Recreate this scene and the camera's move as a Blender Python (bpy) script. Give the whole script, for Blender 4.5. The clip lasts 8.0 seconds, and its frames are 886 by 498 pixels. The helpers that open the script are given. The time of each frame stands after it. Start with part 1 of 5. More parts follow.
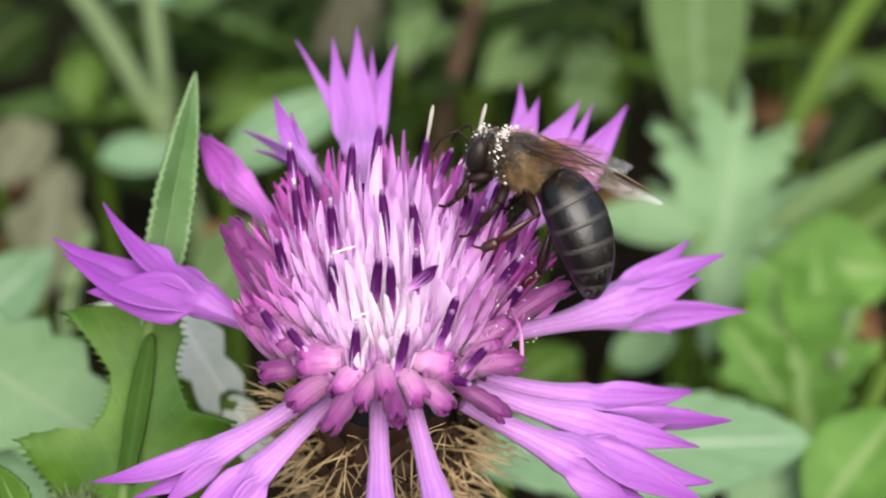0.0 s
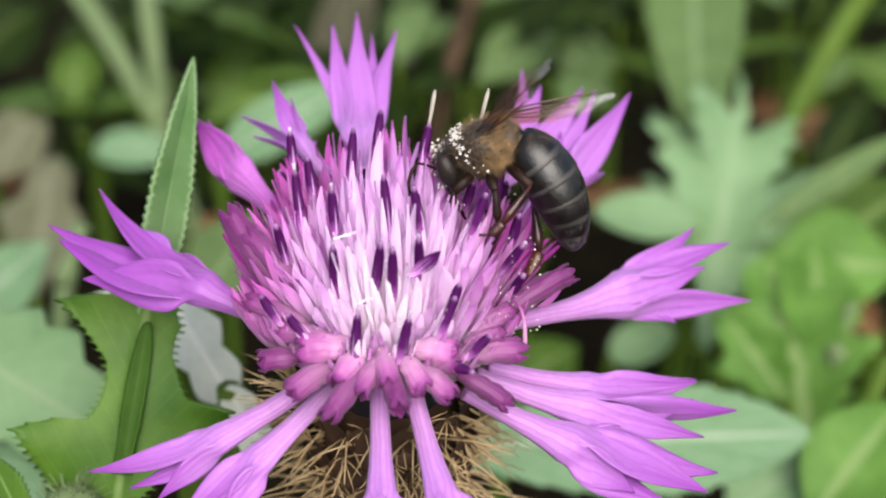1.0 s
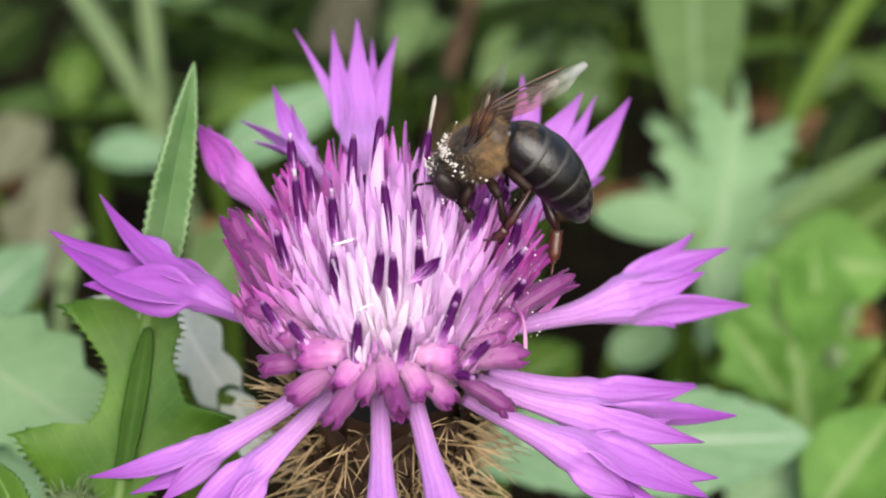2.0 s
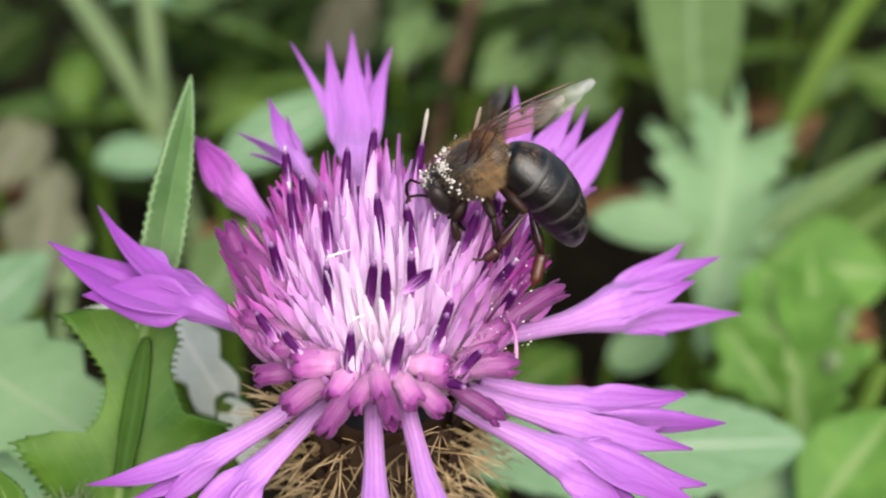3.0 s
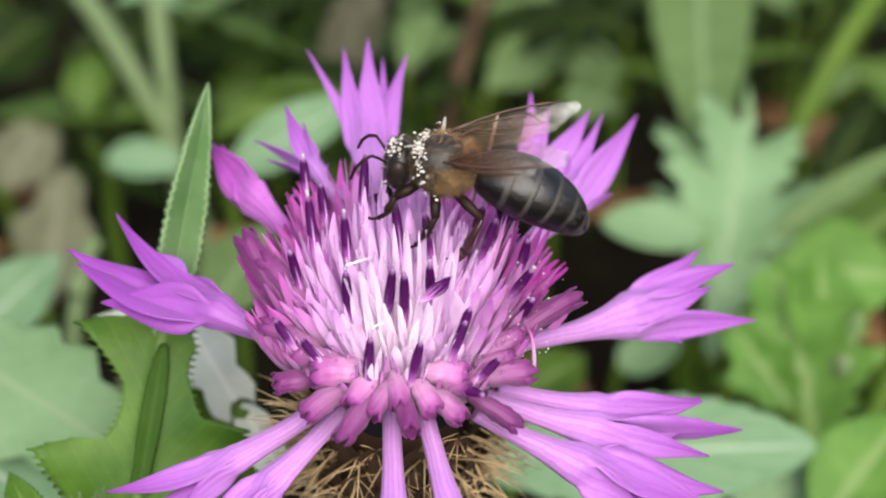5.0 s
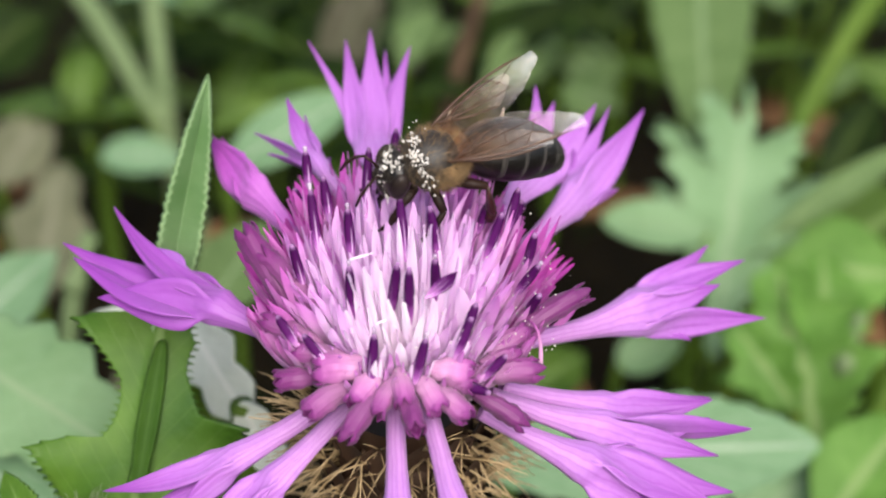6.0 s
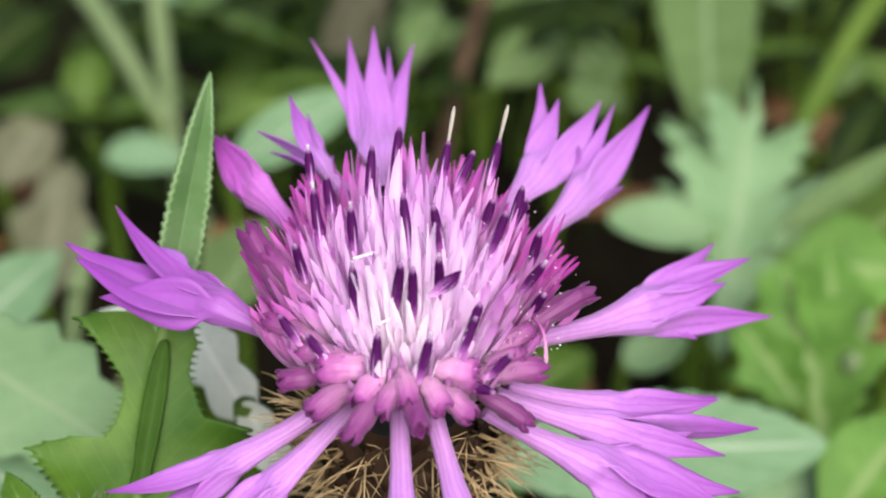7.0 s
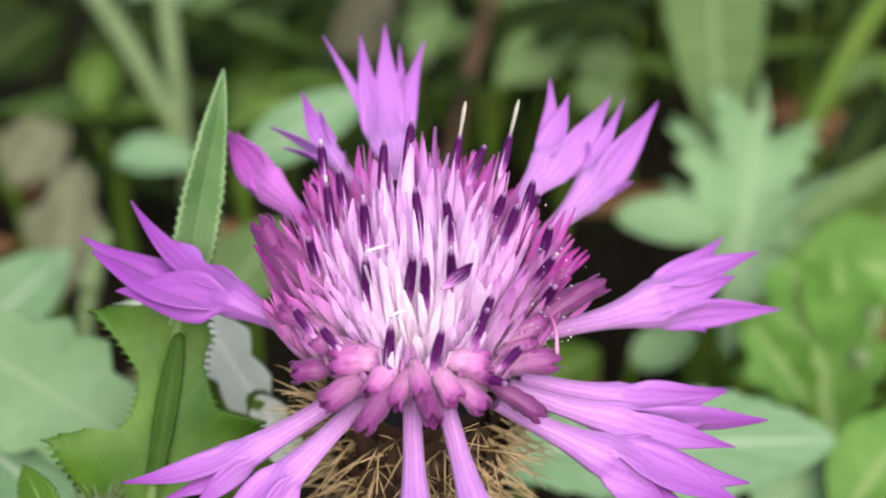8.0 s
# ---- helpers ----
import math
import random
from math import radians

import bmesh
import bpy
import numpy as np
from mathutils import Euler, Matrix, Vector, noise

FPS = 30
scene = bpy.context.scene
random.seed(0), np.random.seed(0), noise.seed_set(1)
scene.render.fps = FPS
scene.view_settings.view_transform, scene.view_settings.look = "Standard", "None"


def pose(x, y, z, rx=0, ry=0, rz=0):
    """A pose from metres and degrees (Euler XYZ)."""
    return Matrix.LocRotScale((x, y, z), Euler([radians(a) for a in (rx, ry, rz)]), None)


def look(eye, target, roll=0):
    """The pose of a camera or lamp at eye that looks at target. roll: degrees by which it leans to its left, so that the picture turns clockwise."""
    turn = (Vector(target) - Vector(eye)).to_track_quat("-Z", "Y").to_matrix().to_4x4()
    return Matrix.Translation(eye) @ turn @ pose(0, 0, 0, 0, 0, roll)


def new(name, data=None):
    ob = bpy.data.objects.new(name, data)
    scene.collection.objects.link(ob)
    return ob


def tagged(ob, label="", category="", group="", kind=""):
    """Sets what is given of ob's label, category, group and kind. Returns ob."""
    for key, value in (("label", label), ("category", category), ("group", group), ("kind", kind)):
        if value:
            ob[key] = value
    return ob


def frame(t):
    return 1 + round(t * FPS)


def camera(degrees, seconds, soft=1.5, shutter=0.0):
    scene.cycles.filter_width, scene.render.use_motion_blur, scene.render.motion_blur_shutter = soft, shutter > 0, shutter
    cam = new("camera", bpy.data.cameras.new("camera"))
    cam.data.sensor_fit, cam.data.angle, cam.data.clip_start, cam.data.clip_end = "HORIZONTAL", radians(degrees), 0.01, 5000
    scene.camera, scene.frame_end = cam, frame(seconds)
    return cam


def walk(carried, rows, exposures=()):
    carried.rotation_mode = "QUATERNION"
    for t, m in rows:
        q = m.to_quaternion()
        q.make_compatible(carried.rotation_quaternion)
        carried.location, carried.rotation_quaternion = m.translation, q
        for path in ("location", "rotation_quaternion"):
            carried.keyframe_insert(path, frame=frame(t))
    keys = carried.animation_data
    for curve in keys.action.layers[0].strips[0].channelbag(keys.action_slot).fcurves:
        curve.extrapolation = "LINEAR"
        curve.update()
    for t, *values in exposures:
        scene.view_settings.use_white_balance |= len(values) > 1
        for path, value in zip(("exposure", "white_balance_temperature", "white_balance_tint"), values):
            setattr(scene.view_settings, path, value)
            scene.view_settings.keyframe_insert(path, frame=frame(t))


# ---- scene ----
# A bee on a thistle-like flower head, filmed close up; the flower head is about 5 cm across.
cam = camera(40.0, 8.0, soft=2.1, shutter=0.5)
cam.data.dof.use_dof = True
cam.data.dof.focus_distance = 0.0900
cam.data.dof.aperture_fstop = 22.0

EYE, TILT = 0.16, -30.0
# seconds, millimetres right / up / back from the first eye, degrees about the same axes
ROWS = [
    (0.0, 0.000, 0.000, 0.000, 0.000, 0.000, 0.000),
    (0.5, -0.535, -0.153, 0.120, -0.013, -0.138, 0.059),
    (1.0, -0.653, -0.908, -1.305, -0.053, -0.315, 0.100),
    (1.5, -0.770, -0.746, -1.703, -0.071, -0.362, 0.097),
    (3.0, 0.148, 0.172, 0.241, 0.048, -0.153, -0.021),
    (3.5, 1.901, 0.924, -1.149, -0.016, 0.108, -0.110),
    (4.0, 2.587, 0.427, -0.755, 0.101, 0.213, -0.382),
    (4.5, 0.571, 0.870, 1.037, 0.054, 0.222, -0.157),
    (6.0, -1.671, 0.518, -1.314, -0.036, -0.223, 0.120),
    (6.5, -2.164, 0.449, -1.474, -0.070, 0.028, 0.026),
    (7.0, -1.577, 0.534, -2.040, -0.108, 0.022, -0.004),
    (7.5, -1.839, -0.144, -2.172, 0.023, -0.052, -0.030),
    (8.0, -1.925, -0.148, -1.079, -0.007, 0.356, -0.108),
]
EXPOSURE = 1.18
walk(cam, [(t, pose(0, 0, EYE, 90 + TILT) @ pose(x / 1000, y / 1000, z / 1000, rx, ry, rz)) for t, x, y, z, rx, ry, rz in ROWS],
     exposures=[(0.0, EXPOSURE), (8.0, EXPOSURE)])

# ---- light: soft daylight from a bright, veiled sky ----
SUN_HEIGHT, SUN_TURN = 44.0, 165.0
world = bpy.data.worlds.new("sky")
scene.world = world
world.use_nodes = True
wn = world.node_tree.nodes
sky = wn.new("ShaderNodeTexSky")
sky.sky_type, sky.sun_disc = "NISHITA", False
sky.sun_elevation, sky.sun_rotation = radians(SUN_HEIGHT), radians(SUN_TURN)
sky.air_density, sky.dust_density, sky.ozone_density = 1.0, 3.0, 1.0
wn["Background"].inputs["Strength"].default_value = 0.10
world.node_tree.links.new(sky.outputs["Color"], wn["Background"].inputs["Color"])
sun = new("sun", bpy.data.lights.new("sun", "SUN"))
sun.data.energy, sun.data.angle, sun.data.color = 3.6, radians(65), (1.0, 0.95, 0.88)
_a, _h = radians(SUN_TURN), radians(SUN_HEIGHT)
sun.matrix_world = look((math.sin(_a) * math.cos(_h), math.cos(_a) * math.cos(_h), math.sin(_h)), (0, 0, 0))

# ---- materials ----
def material(name):
    m = bpy.data.materials.new(name)
    m.use_nodes = True
    t = m.node_tree
    t.nodes.clear()
    out = t.nodes.new("ShaderNodeOutputMaterial")

    def add(kind, **values):
        n = t.nodes.new(kind)
        for key, value in values.items():
            n.inputs[key.replace("_", " ")].default_value = value
        return n
    return m, t, out, add


def attribute(t, name):
    n = t.nodes.new("ShaderNodeAttribute")
    n.attribute_name = name
    return n.outputs["Fac"]


def ramp(t, source, stops):
    n = t.nodes.new("ShaderNodeValToRGB")
    e = n.color_ramp.elements
    while len(e) < len(stops):
        e.new(0.5)
    for el, (at, col) in zip(e, stops):
        el.position, el.color = at, (*col, 1) if len(col) == 3 else col
    t.links.new(source, n.inputs["Fac"])
    return n.outputs["Color"]


def mixed(t, fac, a, b, how="MIX"):
    n = t.nodes.new("ShaderNodeMix")
    n.data_type, n.blend_type = "RGBA", how
    for value, socket in ((fac, n.inputs[0]), (a, n.inputs[6]), (b, n.inputs[7])):
        if hasattr(value, "node"):
            t.links.new(value, socket)
        elif isinstance(value, (int, float)):
            socket.default_value = value
        else:
            socket.default_value = (*value, 1)
    return n.outputs[2]


def grain(t, scale, detail=4.0, rough=0.6, stretch=None):
    c = t.nodes.new("ShaderNodeTexCoord")
    n = t.nodes.new("ShaderNodeTexNoise")
    n.inputs["Scale"].default_value, n.inputs["Detail"].default_value, n.inputs["Roughness"].default_value = scale, detail, rough
    if stretch:
        mp = t.nodes.new("ShaderNodeMapping")
        mp.inputs["Scale"].default_value = stretch
        t.links.new(c.outputs["Object"], mp.inputs["Vector"])
        t.links.new(mp.outputs["Vector"], n.inputs["Vector"])
    else:
        t.links.new(c.outputs["Object"], n.inputs["Vector"])
    return n.outputs["Fac"]


def figure(t, op, a, b=0.0):
    n = t.nodes.new("ShaderNodeMath")
    n.operation = op
    for value, socket in ((a, n.inputs[0]), (b, n.inputs[1])):
        if hasattr(value, "node"):
            t.links.new(value, socket)
        else:
            socket.default_value = value
    return n.outputs[0]


def bumped(t, height, strength, distance):
    n = t.nodes.new("ShaderNodeBump")
    n.inputs["Strength"].default_value, n.inputs["Distance"].default_value = strength, distance
    t.links.new(height, n.inputs["Height"])
    return n.outputs["Normal"]


def thin_sheet(m, t, out, add, colour, rough, glow, normal=None, sheen=0.0, spec=0.4, through_tint=(1, 1, 1)):
    """A thin living sheet: reflects, and lets part of the light through."""
    p = add("ShaderNodeBsdfPrincipled", Roughness=rough)
    p.inputs["Specular IOR Level"].default_value = spec
    if sheen:
        p.inputs["Sheen Weight"].default_value = sheen
    t.links.new(colour, p.inputs["Base Color"])
    tr = add("ShaderNodeBsdfTranslucent")
    t.links.new(mixed(t, 1.0, colour, through_tint, "MULTIPLY"), tr.inputs["Color"])
    if normal:
        t.links.new(normal, p.inputs["Normal"])
        t.links.new(normal, tr.inputs["Normal"])
    mx = add("ShaderNodeMixShader", Fac=glow)
    t.links.new(p.outputs[0], mx.inputs[1])
    t.links.new(tr.outputs[0], mx.inputs[2])
    t.links.new(mx.outputs[0], out.inputs["Surface"])
    return m


def leaf_material(name, dark, light, rib, rough=0.55, glow=0.3, veins=9.0, spec=0.14, rib_width=0.09, vein_strength=0.28, edge=0.0):
    """Leaf green with a pale midrib, side veins, mottling and fine relief; u runs across (-1 to 1), v along."""
    m, t, out, add = material(name)
    u, v = figure(t, "ABSOLUTE", attribute(t, "u")), attribute(t, "v")
    big, fine = grain(t, 120.0, 3), grain(t, 900.0, 4)
    base = mixed(t, ramp(t, big, [(0.3, (0, 0, 0)), (0.7, (1, 1, 1))]), dark, light)
    base = mixed(t, figure(t, "MULTIPLY", fine, 0.35), base, tuple(c * 0.6 for c in dark))
    phase = figure(t, "FRACT", figure(t, "SUBTRACT", figure(t, "MULTIPLY", v, veins), figure(t, "MULTIPLY", u, 2.2)))
    side = ramp(t, phase, [(0.0, (1, 1, 1)), (0.10, (0, 0, 0)), (0.93, (0, 0, 0)), (1.0, (1, 1, 1))])
    base = mixed(t, figure(t, "MULTIPLY", side, vein_strength), base, rib)
    mid = ramp(t, u, [(0.0, (1, 1, 1)), (rib_width, (0.7, 0.7, 0.7)), (rib_width * 1.9, (0, 0, 0))])
    base = mixed(t, figure(t, "MULTIPLY", mid, 0.85), base, rib)
    if edge:
        base = mixed(t, figure(t, "MULTIPLY", ramp(t, figure(t, "ADD", u, figure(t, "MULTIPLY", figure(t, "SUBTRACT", grain(t, 2500.0, 3), 0.5), 0.5)), [(0.84, (0, 0, 0)), (1.0, (1, 1, 1))]), edge), base, tuple(min(1.0, c * 1.5) for c in rib))
    hv = figure(t, "ADD", figure(t, "MULTIPLY", fine, 0.5), figure(t, "MULTIPLY", side, -0.8 * vein_strength))
    return thin_sheet(m, t, out, add, base, rough, glow, bumped(t, hv, 0.5, 0.0004), spec=spec, through_tint=(1.0, 1.0, 0.55))


def petal_material(name, root, body, tip, glow=0.42, seam=0.12, foot=None, relief=0.3):
    m, t, out, add = material(name)
    v, deep = attribute(t, "v"), attribute(t, "deep")
    streak = grain(t, 1500.0, 3, 0.5)
    foot = foot or root
    col = ramp(t, v, [(0.0, foot), (0.30, tuple(a * 0.85 + b * 0.15 for a, b in zip(foot, root))), (0.50, root), (0.76, body), (1.0, tip)])
    col = mixed(t, figure(t, "MULTIPLY", ramp(t, streak, [(0.4, (0, 0, 0)), (0.8, (1, 1, 1))]), 0.16), col, tip)
    ribs = figure(t, "SINE", figure(t, "ADD", figure(t, "MULTIPLY", attribute(t, "u"), 44.0), figure(t, "MULTIPLY", grain(t, 300.0, 2), 9.0)))
    col = mixed(t, figure(t, "MULTIPLY", ramp(t, ribs, [(0.45, (0, 0, 0)), (1.0, (1, 1, 1))]), seam), col, tip)
    col = mixed(t, figure(t, "MULTIPLY", figure(t, "MAXIMUM", deep, 0.0), 0.9), col, tip)
    col = mixed(t, figure(t, "MULTIPLY", figure(t, "MAXIMUM", figure(t, "MULTIPLY", deep, -1.0), 0.0), ramp(t, v, [(0.0, (0.0, 0.0, 0.0)), (0.36, (0.05, 0.05, 0.05)), (0.54, (1, 1, 1)), (0.70, (0.85, 0.85, 0.85)), (1.0, (0.3, 0.3, 0.3))])), col, root)
    h = figure(t, "ADD", figure(t, "MULTIPLY", ribs, 0.25), streak)
    return thin_sheet(m, t, out, add, col, 0.5, glow, bumped(t, h, relief, relief * 0.00035), sheen=0.15, spec=0.4)


def disc_material(name, foot, pale, body, tip, rim):
    """Inner florets: pink feet, almost white throats and lilac lobes; magenta where deep is high, whiter where it is below zero."""
    m, t, out, add = material(name)
    v, deep = attribute(t, "v"), attribute(t, "deep")
    col = ramp(t, v, [(0.0, foot), (0.26, tuple(a * 0.4 + b * 0.6 for a, b in zip(foot, pale))), (0.45, pale), (0.58, tuple(a * 0.6 + b * 0.4 for a, b in zip(pale, body))), (0.80, body), (1.0, tip)])
    streak = grain(t, 1800.0, 3, 0.5)
    col = mixed(t, figure(t, "MULTIPLY", ramp(t, streak, [(0.4, (0, 0, 0)), (0.8, (1, 1, 1))]), 0.2), col, body)
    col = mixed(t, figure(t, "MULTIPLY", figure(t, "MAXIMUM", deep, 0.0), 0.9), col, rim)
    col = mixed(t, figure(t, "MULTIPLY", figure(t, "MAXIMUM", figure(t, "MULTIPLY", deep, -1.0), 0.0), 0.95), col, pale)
    return thin_sheet(m, t, out, add, col, 0.5, 0.48, bumped(t, streak, 0.2, 0.0001), sheen=0.15, spec=0.3)


def solid(name, dark, light, rough=0.5, scale=400.0, bump=0.0002, spec=0.5, coat=0.0, metal=0.0, strength=0.5):
    m, t, out, add = material(name)
    p = add("ShaderNodeBsdfPrincipled", Roughness=rough, Metallic=metal)
    p.inputs["Specular IOR Level"].default_value = spec
    p.inputs["Coat Weight"].default_value = coat
    n1, n2 = grain(t, scale, 5), grain(t, scale * 0.17, 3)
    col = mixed(t, ramp(t, n2, [(0.3, (0, 0, 0)), (0.7, (1, 1, 1))]), dark, light)
    col = mixed(t, figure(t, "MULTIPLY", n1, 0.4), col, tuple(c * 0.55 for c in dark))
    t.links.new(col, p.inputs["Base Color"])
    t.links.new(bumped(t, n1, strength, bump), p.inputs["Normal"])
    t.links.new(p.outputs[0], out.inputs["Surface"])
    return m


def wing_material(name):
    """A thin membrane, smoky brown at the root; the milky glint of the worn end is painted in."""
    m, t, out, add = material(name)
    along = figure(t, "ADD", attribute(t, "v"), figure(t, "MULTIPLY", figure(t, "SUBTRACT", grain(t, 700.0, 3), 0.5), 0.35))
    tr = add("ShaderNodeBsdfTransparent")
    t.links.new(ramp(t, along, [(0.1, (0.74, 0.60, 0.48)), (0.5, (0.86, 0.77, 0.69)), (0.95, (0.91, 0.87, 0.85))]), tr.inputs["Color"])
    gl = add("ShaderNodeBsdfPrincipled", Roughness=0.22)
    # whitish towards the end: sky glint put into the colour
    t.links.new(ramp(t, along, [(0.3, (0.20, 0.15, 0.12)), (0.7, (0.42, 0.38, 0.37)), (0.95, (0.66, 0.64, 0.66))]), gl.inputs["Base Color"])
    gl.inputs["Specular IOR Level"].default_value = 0.8
    t.links.new(bumped(t, grain(t, 900.0, 4), 1.0, 0.0006), gl.inputs["Normal"])
    mx = add("ShaderNodeMixShader")
    t.links.new(ramp(t, along, [(0.3, (0.08, 0.08, 0.08)), (0.65, (0.13, 0.13, 0.13)), (0.92, (0.25, 0.25, 0.25))]), mx.inputs["Fac"])
    t.links.new(tr.outputs[0], mx.inputs[1])
    t.links.new(gl.outputs[0], mx.inputs[2])
    t.links.new(mx.outputs[0], out.inputs["Surface"])
    return m


def soil_material():
    m, t, out, add = material("soil")
    p = add("ShaderNodeBsdfPrincipled", Roughness=0.95)
    p.inputs["Specular IOR Level"].default_value = 0.05
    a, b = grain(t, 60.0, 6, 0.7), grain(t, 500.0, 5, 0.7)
    # near-black browns: the shade under the weeds is put into the soil colour
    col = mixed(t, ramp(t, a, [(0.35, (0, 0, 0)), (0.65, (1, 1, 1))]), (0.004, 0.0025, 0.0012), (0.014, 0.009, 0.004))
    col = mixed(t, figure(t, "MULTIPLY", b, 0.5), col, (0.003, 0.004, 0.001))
    t.links.new(col, p.inputs["Base Color"])
    t.links.new(bumped(t, figure(t, "ADD", a, figure(t, "MULTIPLY", b, 0.4)), 1.0, 0.006), p.inputs["Normal"])
    t.links.new(p.outputs[0], out.inputs["Surface"])
    return m


SOIL = soil_material()
LEAF_PALE = leaf_material("pale_leaf", (0.112, 0.195, 0.088), (0.168, 0.265, 0.138), (0.18, 0.25, 0.14), 0.6, 0.25, rib_width=0.05)
LEAF_DULL = leaf_material("dull_green_leaf", (0.058, 0.102, 0.030), (0.098, 0.150, 0.055), (0.14, 0.20, 0.10), 0.6, 0.25, rib_width=0.05)
LEAF_GREY = leaf_material("grey_green_leaf", (0.085, 0.158, 0.078), (0.124, 0.21, 0.114), (0.25, 0.31, 0.23), 0.6, 0.2, veins=7, rib_width=0.04)
LEAF_GREEN = leaf_material("green_leaf", (0.024, 0.056, 0.006), (0.064, 0.115, 0.014), (0.11, 0.17, 0.05), 0.5, 0.35)
LEAF_FRESH = leaf_material("fresh_green_leaf", (0.052, 0.132, 0.016), (0.108, 0.225, 0.042), (0.17, 0.25, 0.09), 0.5, 0.35)
LEAF_BEIGE = leaf_material("beige_leaf", (0.070, 0.075, 0.042), (0.11, 0.115, 0.07), (0.13, 0.13, 0.09), 0.8, 0.2)
LEAF_HUSK = leaf_material("withered_leaf", (0.030, 0.030, 0.016), (0.066, 0.062, 0.042), (0.07, 0.07, 0.045), 0.8, 0.2)
# dark green leaves; the shade between them is put into this colour too
LEAF_SHADED = leaf_material("shaded_green_leaf", (0.003, 0.008, 0.001), (0.014, 0.030, 0.003), (0.035, 0.055, 0.012), 0.6, 0.3, spec=0.08)
LEAF_SPINY = leaf_material("spiny_leaf", (0.026, 0.080, 0.006), (0.088, 0.172, 0.022), (0.15, 0.23, 0.07), 0.5, 0.35, veins=7, rib_width=0.05, spec=0.2, vein_strength=0.1)
LEAF_KEEL = leaf_material("leaf_keel", (0.020, 0.058, 0.004), (0.04, 0.092, 0.008), (0.04, 0.092, 0.008), 0.6, 0.3, veins=3, rib_width=0.03, spec=0.14, vein_strength=0.0)
LEAF_DOWNY = leaf_material("downy_leaf", (0.055, 0.125, 0.035), (0.135, 0.215, 0.10), (0.20, 0.28, 0.15), 0.75, 0.3, veins=14, rib_width=0.015, vein_strength=0.0, edge=0.35)
LEAF_WHITE = leaf_material("white_felted_leaf", (0.36, 0.40, 0.35), (0.46, 0.49, 0.44), (0.48, 0.50, 0.46), 0.85, 0.15)
LEAF_DRY = leaf_material("dry_leaf", (0.06, 0.028, 0.010), (0.125, 0.066, 0.028), (0.16, 0.10, 0.05), 0.8, 0.15)
STALK = solid("stalk", (0.035, 0.07, 0.006), (0.065, 0.105, 0.014), 0.6, 300, spec=0.12)
STALK_PALE = solid("pale_stalk", (0.070, 0.105, 0.045), (0.115, 0.155, 0.072), 0.6, 300, spec=0.12)
STALK_BROWN = solid("dry_stalk", (0.030, 0.018, 0.010), (0.062, 0.038, 0.022), 0.8, 300, spec=0.12)
PETAL_RAY = petal_material("ray_petal", (0.47, 0.215, 0.57), (0.38, 0.130, 0.49), (0.22, 0.028, 0.31), seam=0.30, foot=(0.46, 0.22, 0.50), relief=0.35)
PETAL_DISC = disc_material("disc_petal", (0.70, 0.38, 0.60), (0.93, 0.84, 0.92), (0.75, 0.45, 0.78), (0.56, 0.21, 0.60), (0.44, 0.03, 0.34))
PETAL_THROAT = petal_material("throat_petal", (0.54, 0.19, 0.47), (0.32, 0.045, 0.29), (0.13, 0.007, 0.115), 0.45, 0.05, (0.63, 0.33, 0.55), 0.35)
PETAL_ROSE = petal_material("magenta_petal", (0.46, 0.15, 0.50), (0.40, 0.085, 0.45), (0.30, 0.03, 0.32), relief=0.5)
PETAL_DEEP = petal_material("deep_petal", (0.30, 0.10, 0.42), (0.22, 0.045, 0.34), (0.15, 0.02, 0.26))


def anther_material():
    """Dark violet towards the top, mauve below, with pale seams along it."""
    m, t, out, add = material("anther")
    p = add("ShaderNodeBsdfPrincipled", Roughness=0.6)
    p.inputs["Specular IOR Level"].default_value = 0.06
    col = ramp(t, attribute(t, "v"), [(0.0, (0.50, 0.24, 0.50)), (0.22, (0.20, 0.055, 0.22)), (0.42, (0.052, 0.005, 0.062)), (0.9, (0.030, 0.002, 0.038)), (1.0, (0.20, 0.10, 0.22))])
    seam = ramp(t, figure(t, "SINE", figure(t, "MULTIPLY", attribute(t, "u"), 9.4)), [(0.82, (0, 0, 0)), (1.0, (1, 1, 1))])
    low = ramp(t, attribute(t, "v"), [(0.2, (0.8, 0.8, 0.8)), (0.7, (0.0, 0.0, 0.0))])
    col = mixed(t, figure(t, "MULTIPLY", seam, low), col, (0.55, 0.38, 0.60))
    t.links.new(col, p.inputs["Base Color"])
    t.links.new(bumped(t, grain(t, 2500.0, 3), 0.4, 0.00005), p.inputs["Normal"])
    t.links.new(p.outputs[0], out.inputs["Surface"])
    return m


ANTHER = anther_material()
PALE_TIP = solid("style_tip", (0.22, 0.20, 0.17), (0.32, 0.29, 0.25), 0.7, 2500, 0.00006)
ANTHER_TIP = solid("anther_tip", (0.24, 0.16, 0.26), (0.40, 0.32, 0.42), 0.7, 2500, 0.00006)
FILAMENT = solid("style", (0.70, 0.55, 0.72), (0.85, 0.75, 0.86), 0.6, 2000, 0.00005)
BRACT = solid("bract", (0.022, 0.009, 0.004), (0.070, 0.032, 0.013), 0.7, 900, 0.0002)
SPINE = solid("spine", (0.20, 0.13, 0.055), (0.42, 0.31, 0.17), 0.6, 1200, 0.0001)
POLLEN = solid("pollen", (0.50, 0.47, 0.43), (0.74, 0.71, 0.67), 0.9, 6000, 0.00003)
BEE_BLACK = solid("bee_shell", (0.003, 0.0026, 0.0023), (0.006, 0.005, 0.0045), 0.33, 3200, 0.00006, spec=0.42, strength=0.6)
BEE_BAND = solid("bee_band", (0.008, 0.007, 0.0065), (0.042, 0.038, 0.034), 0.5, 1600, 0.00004)
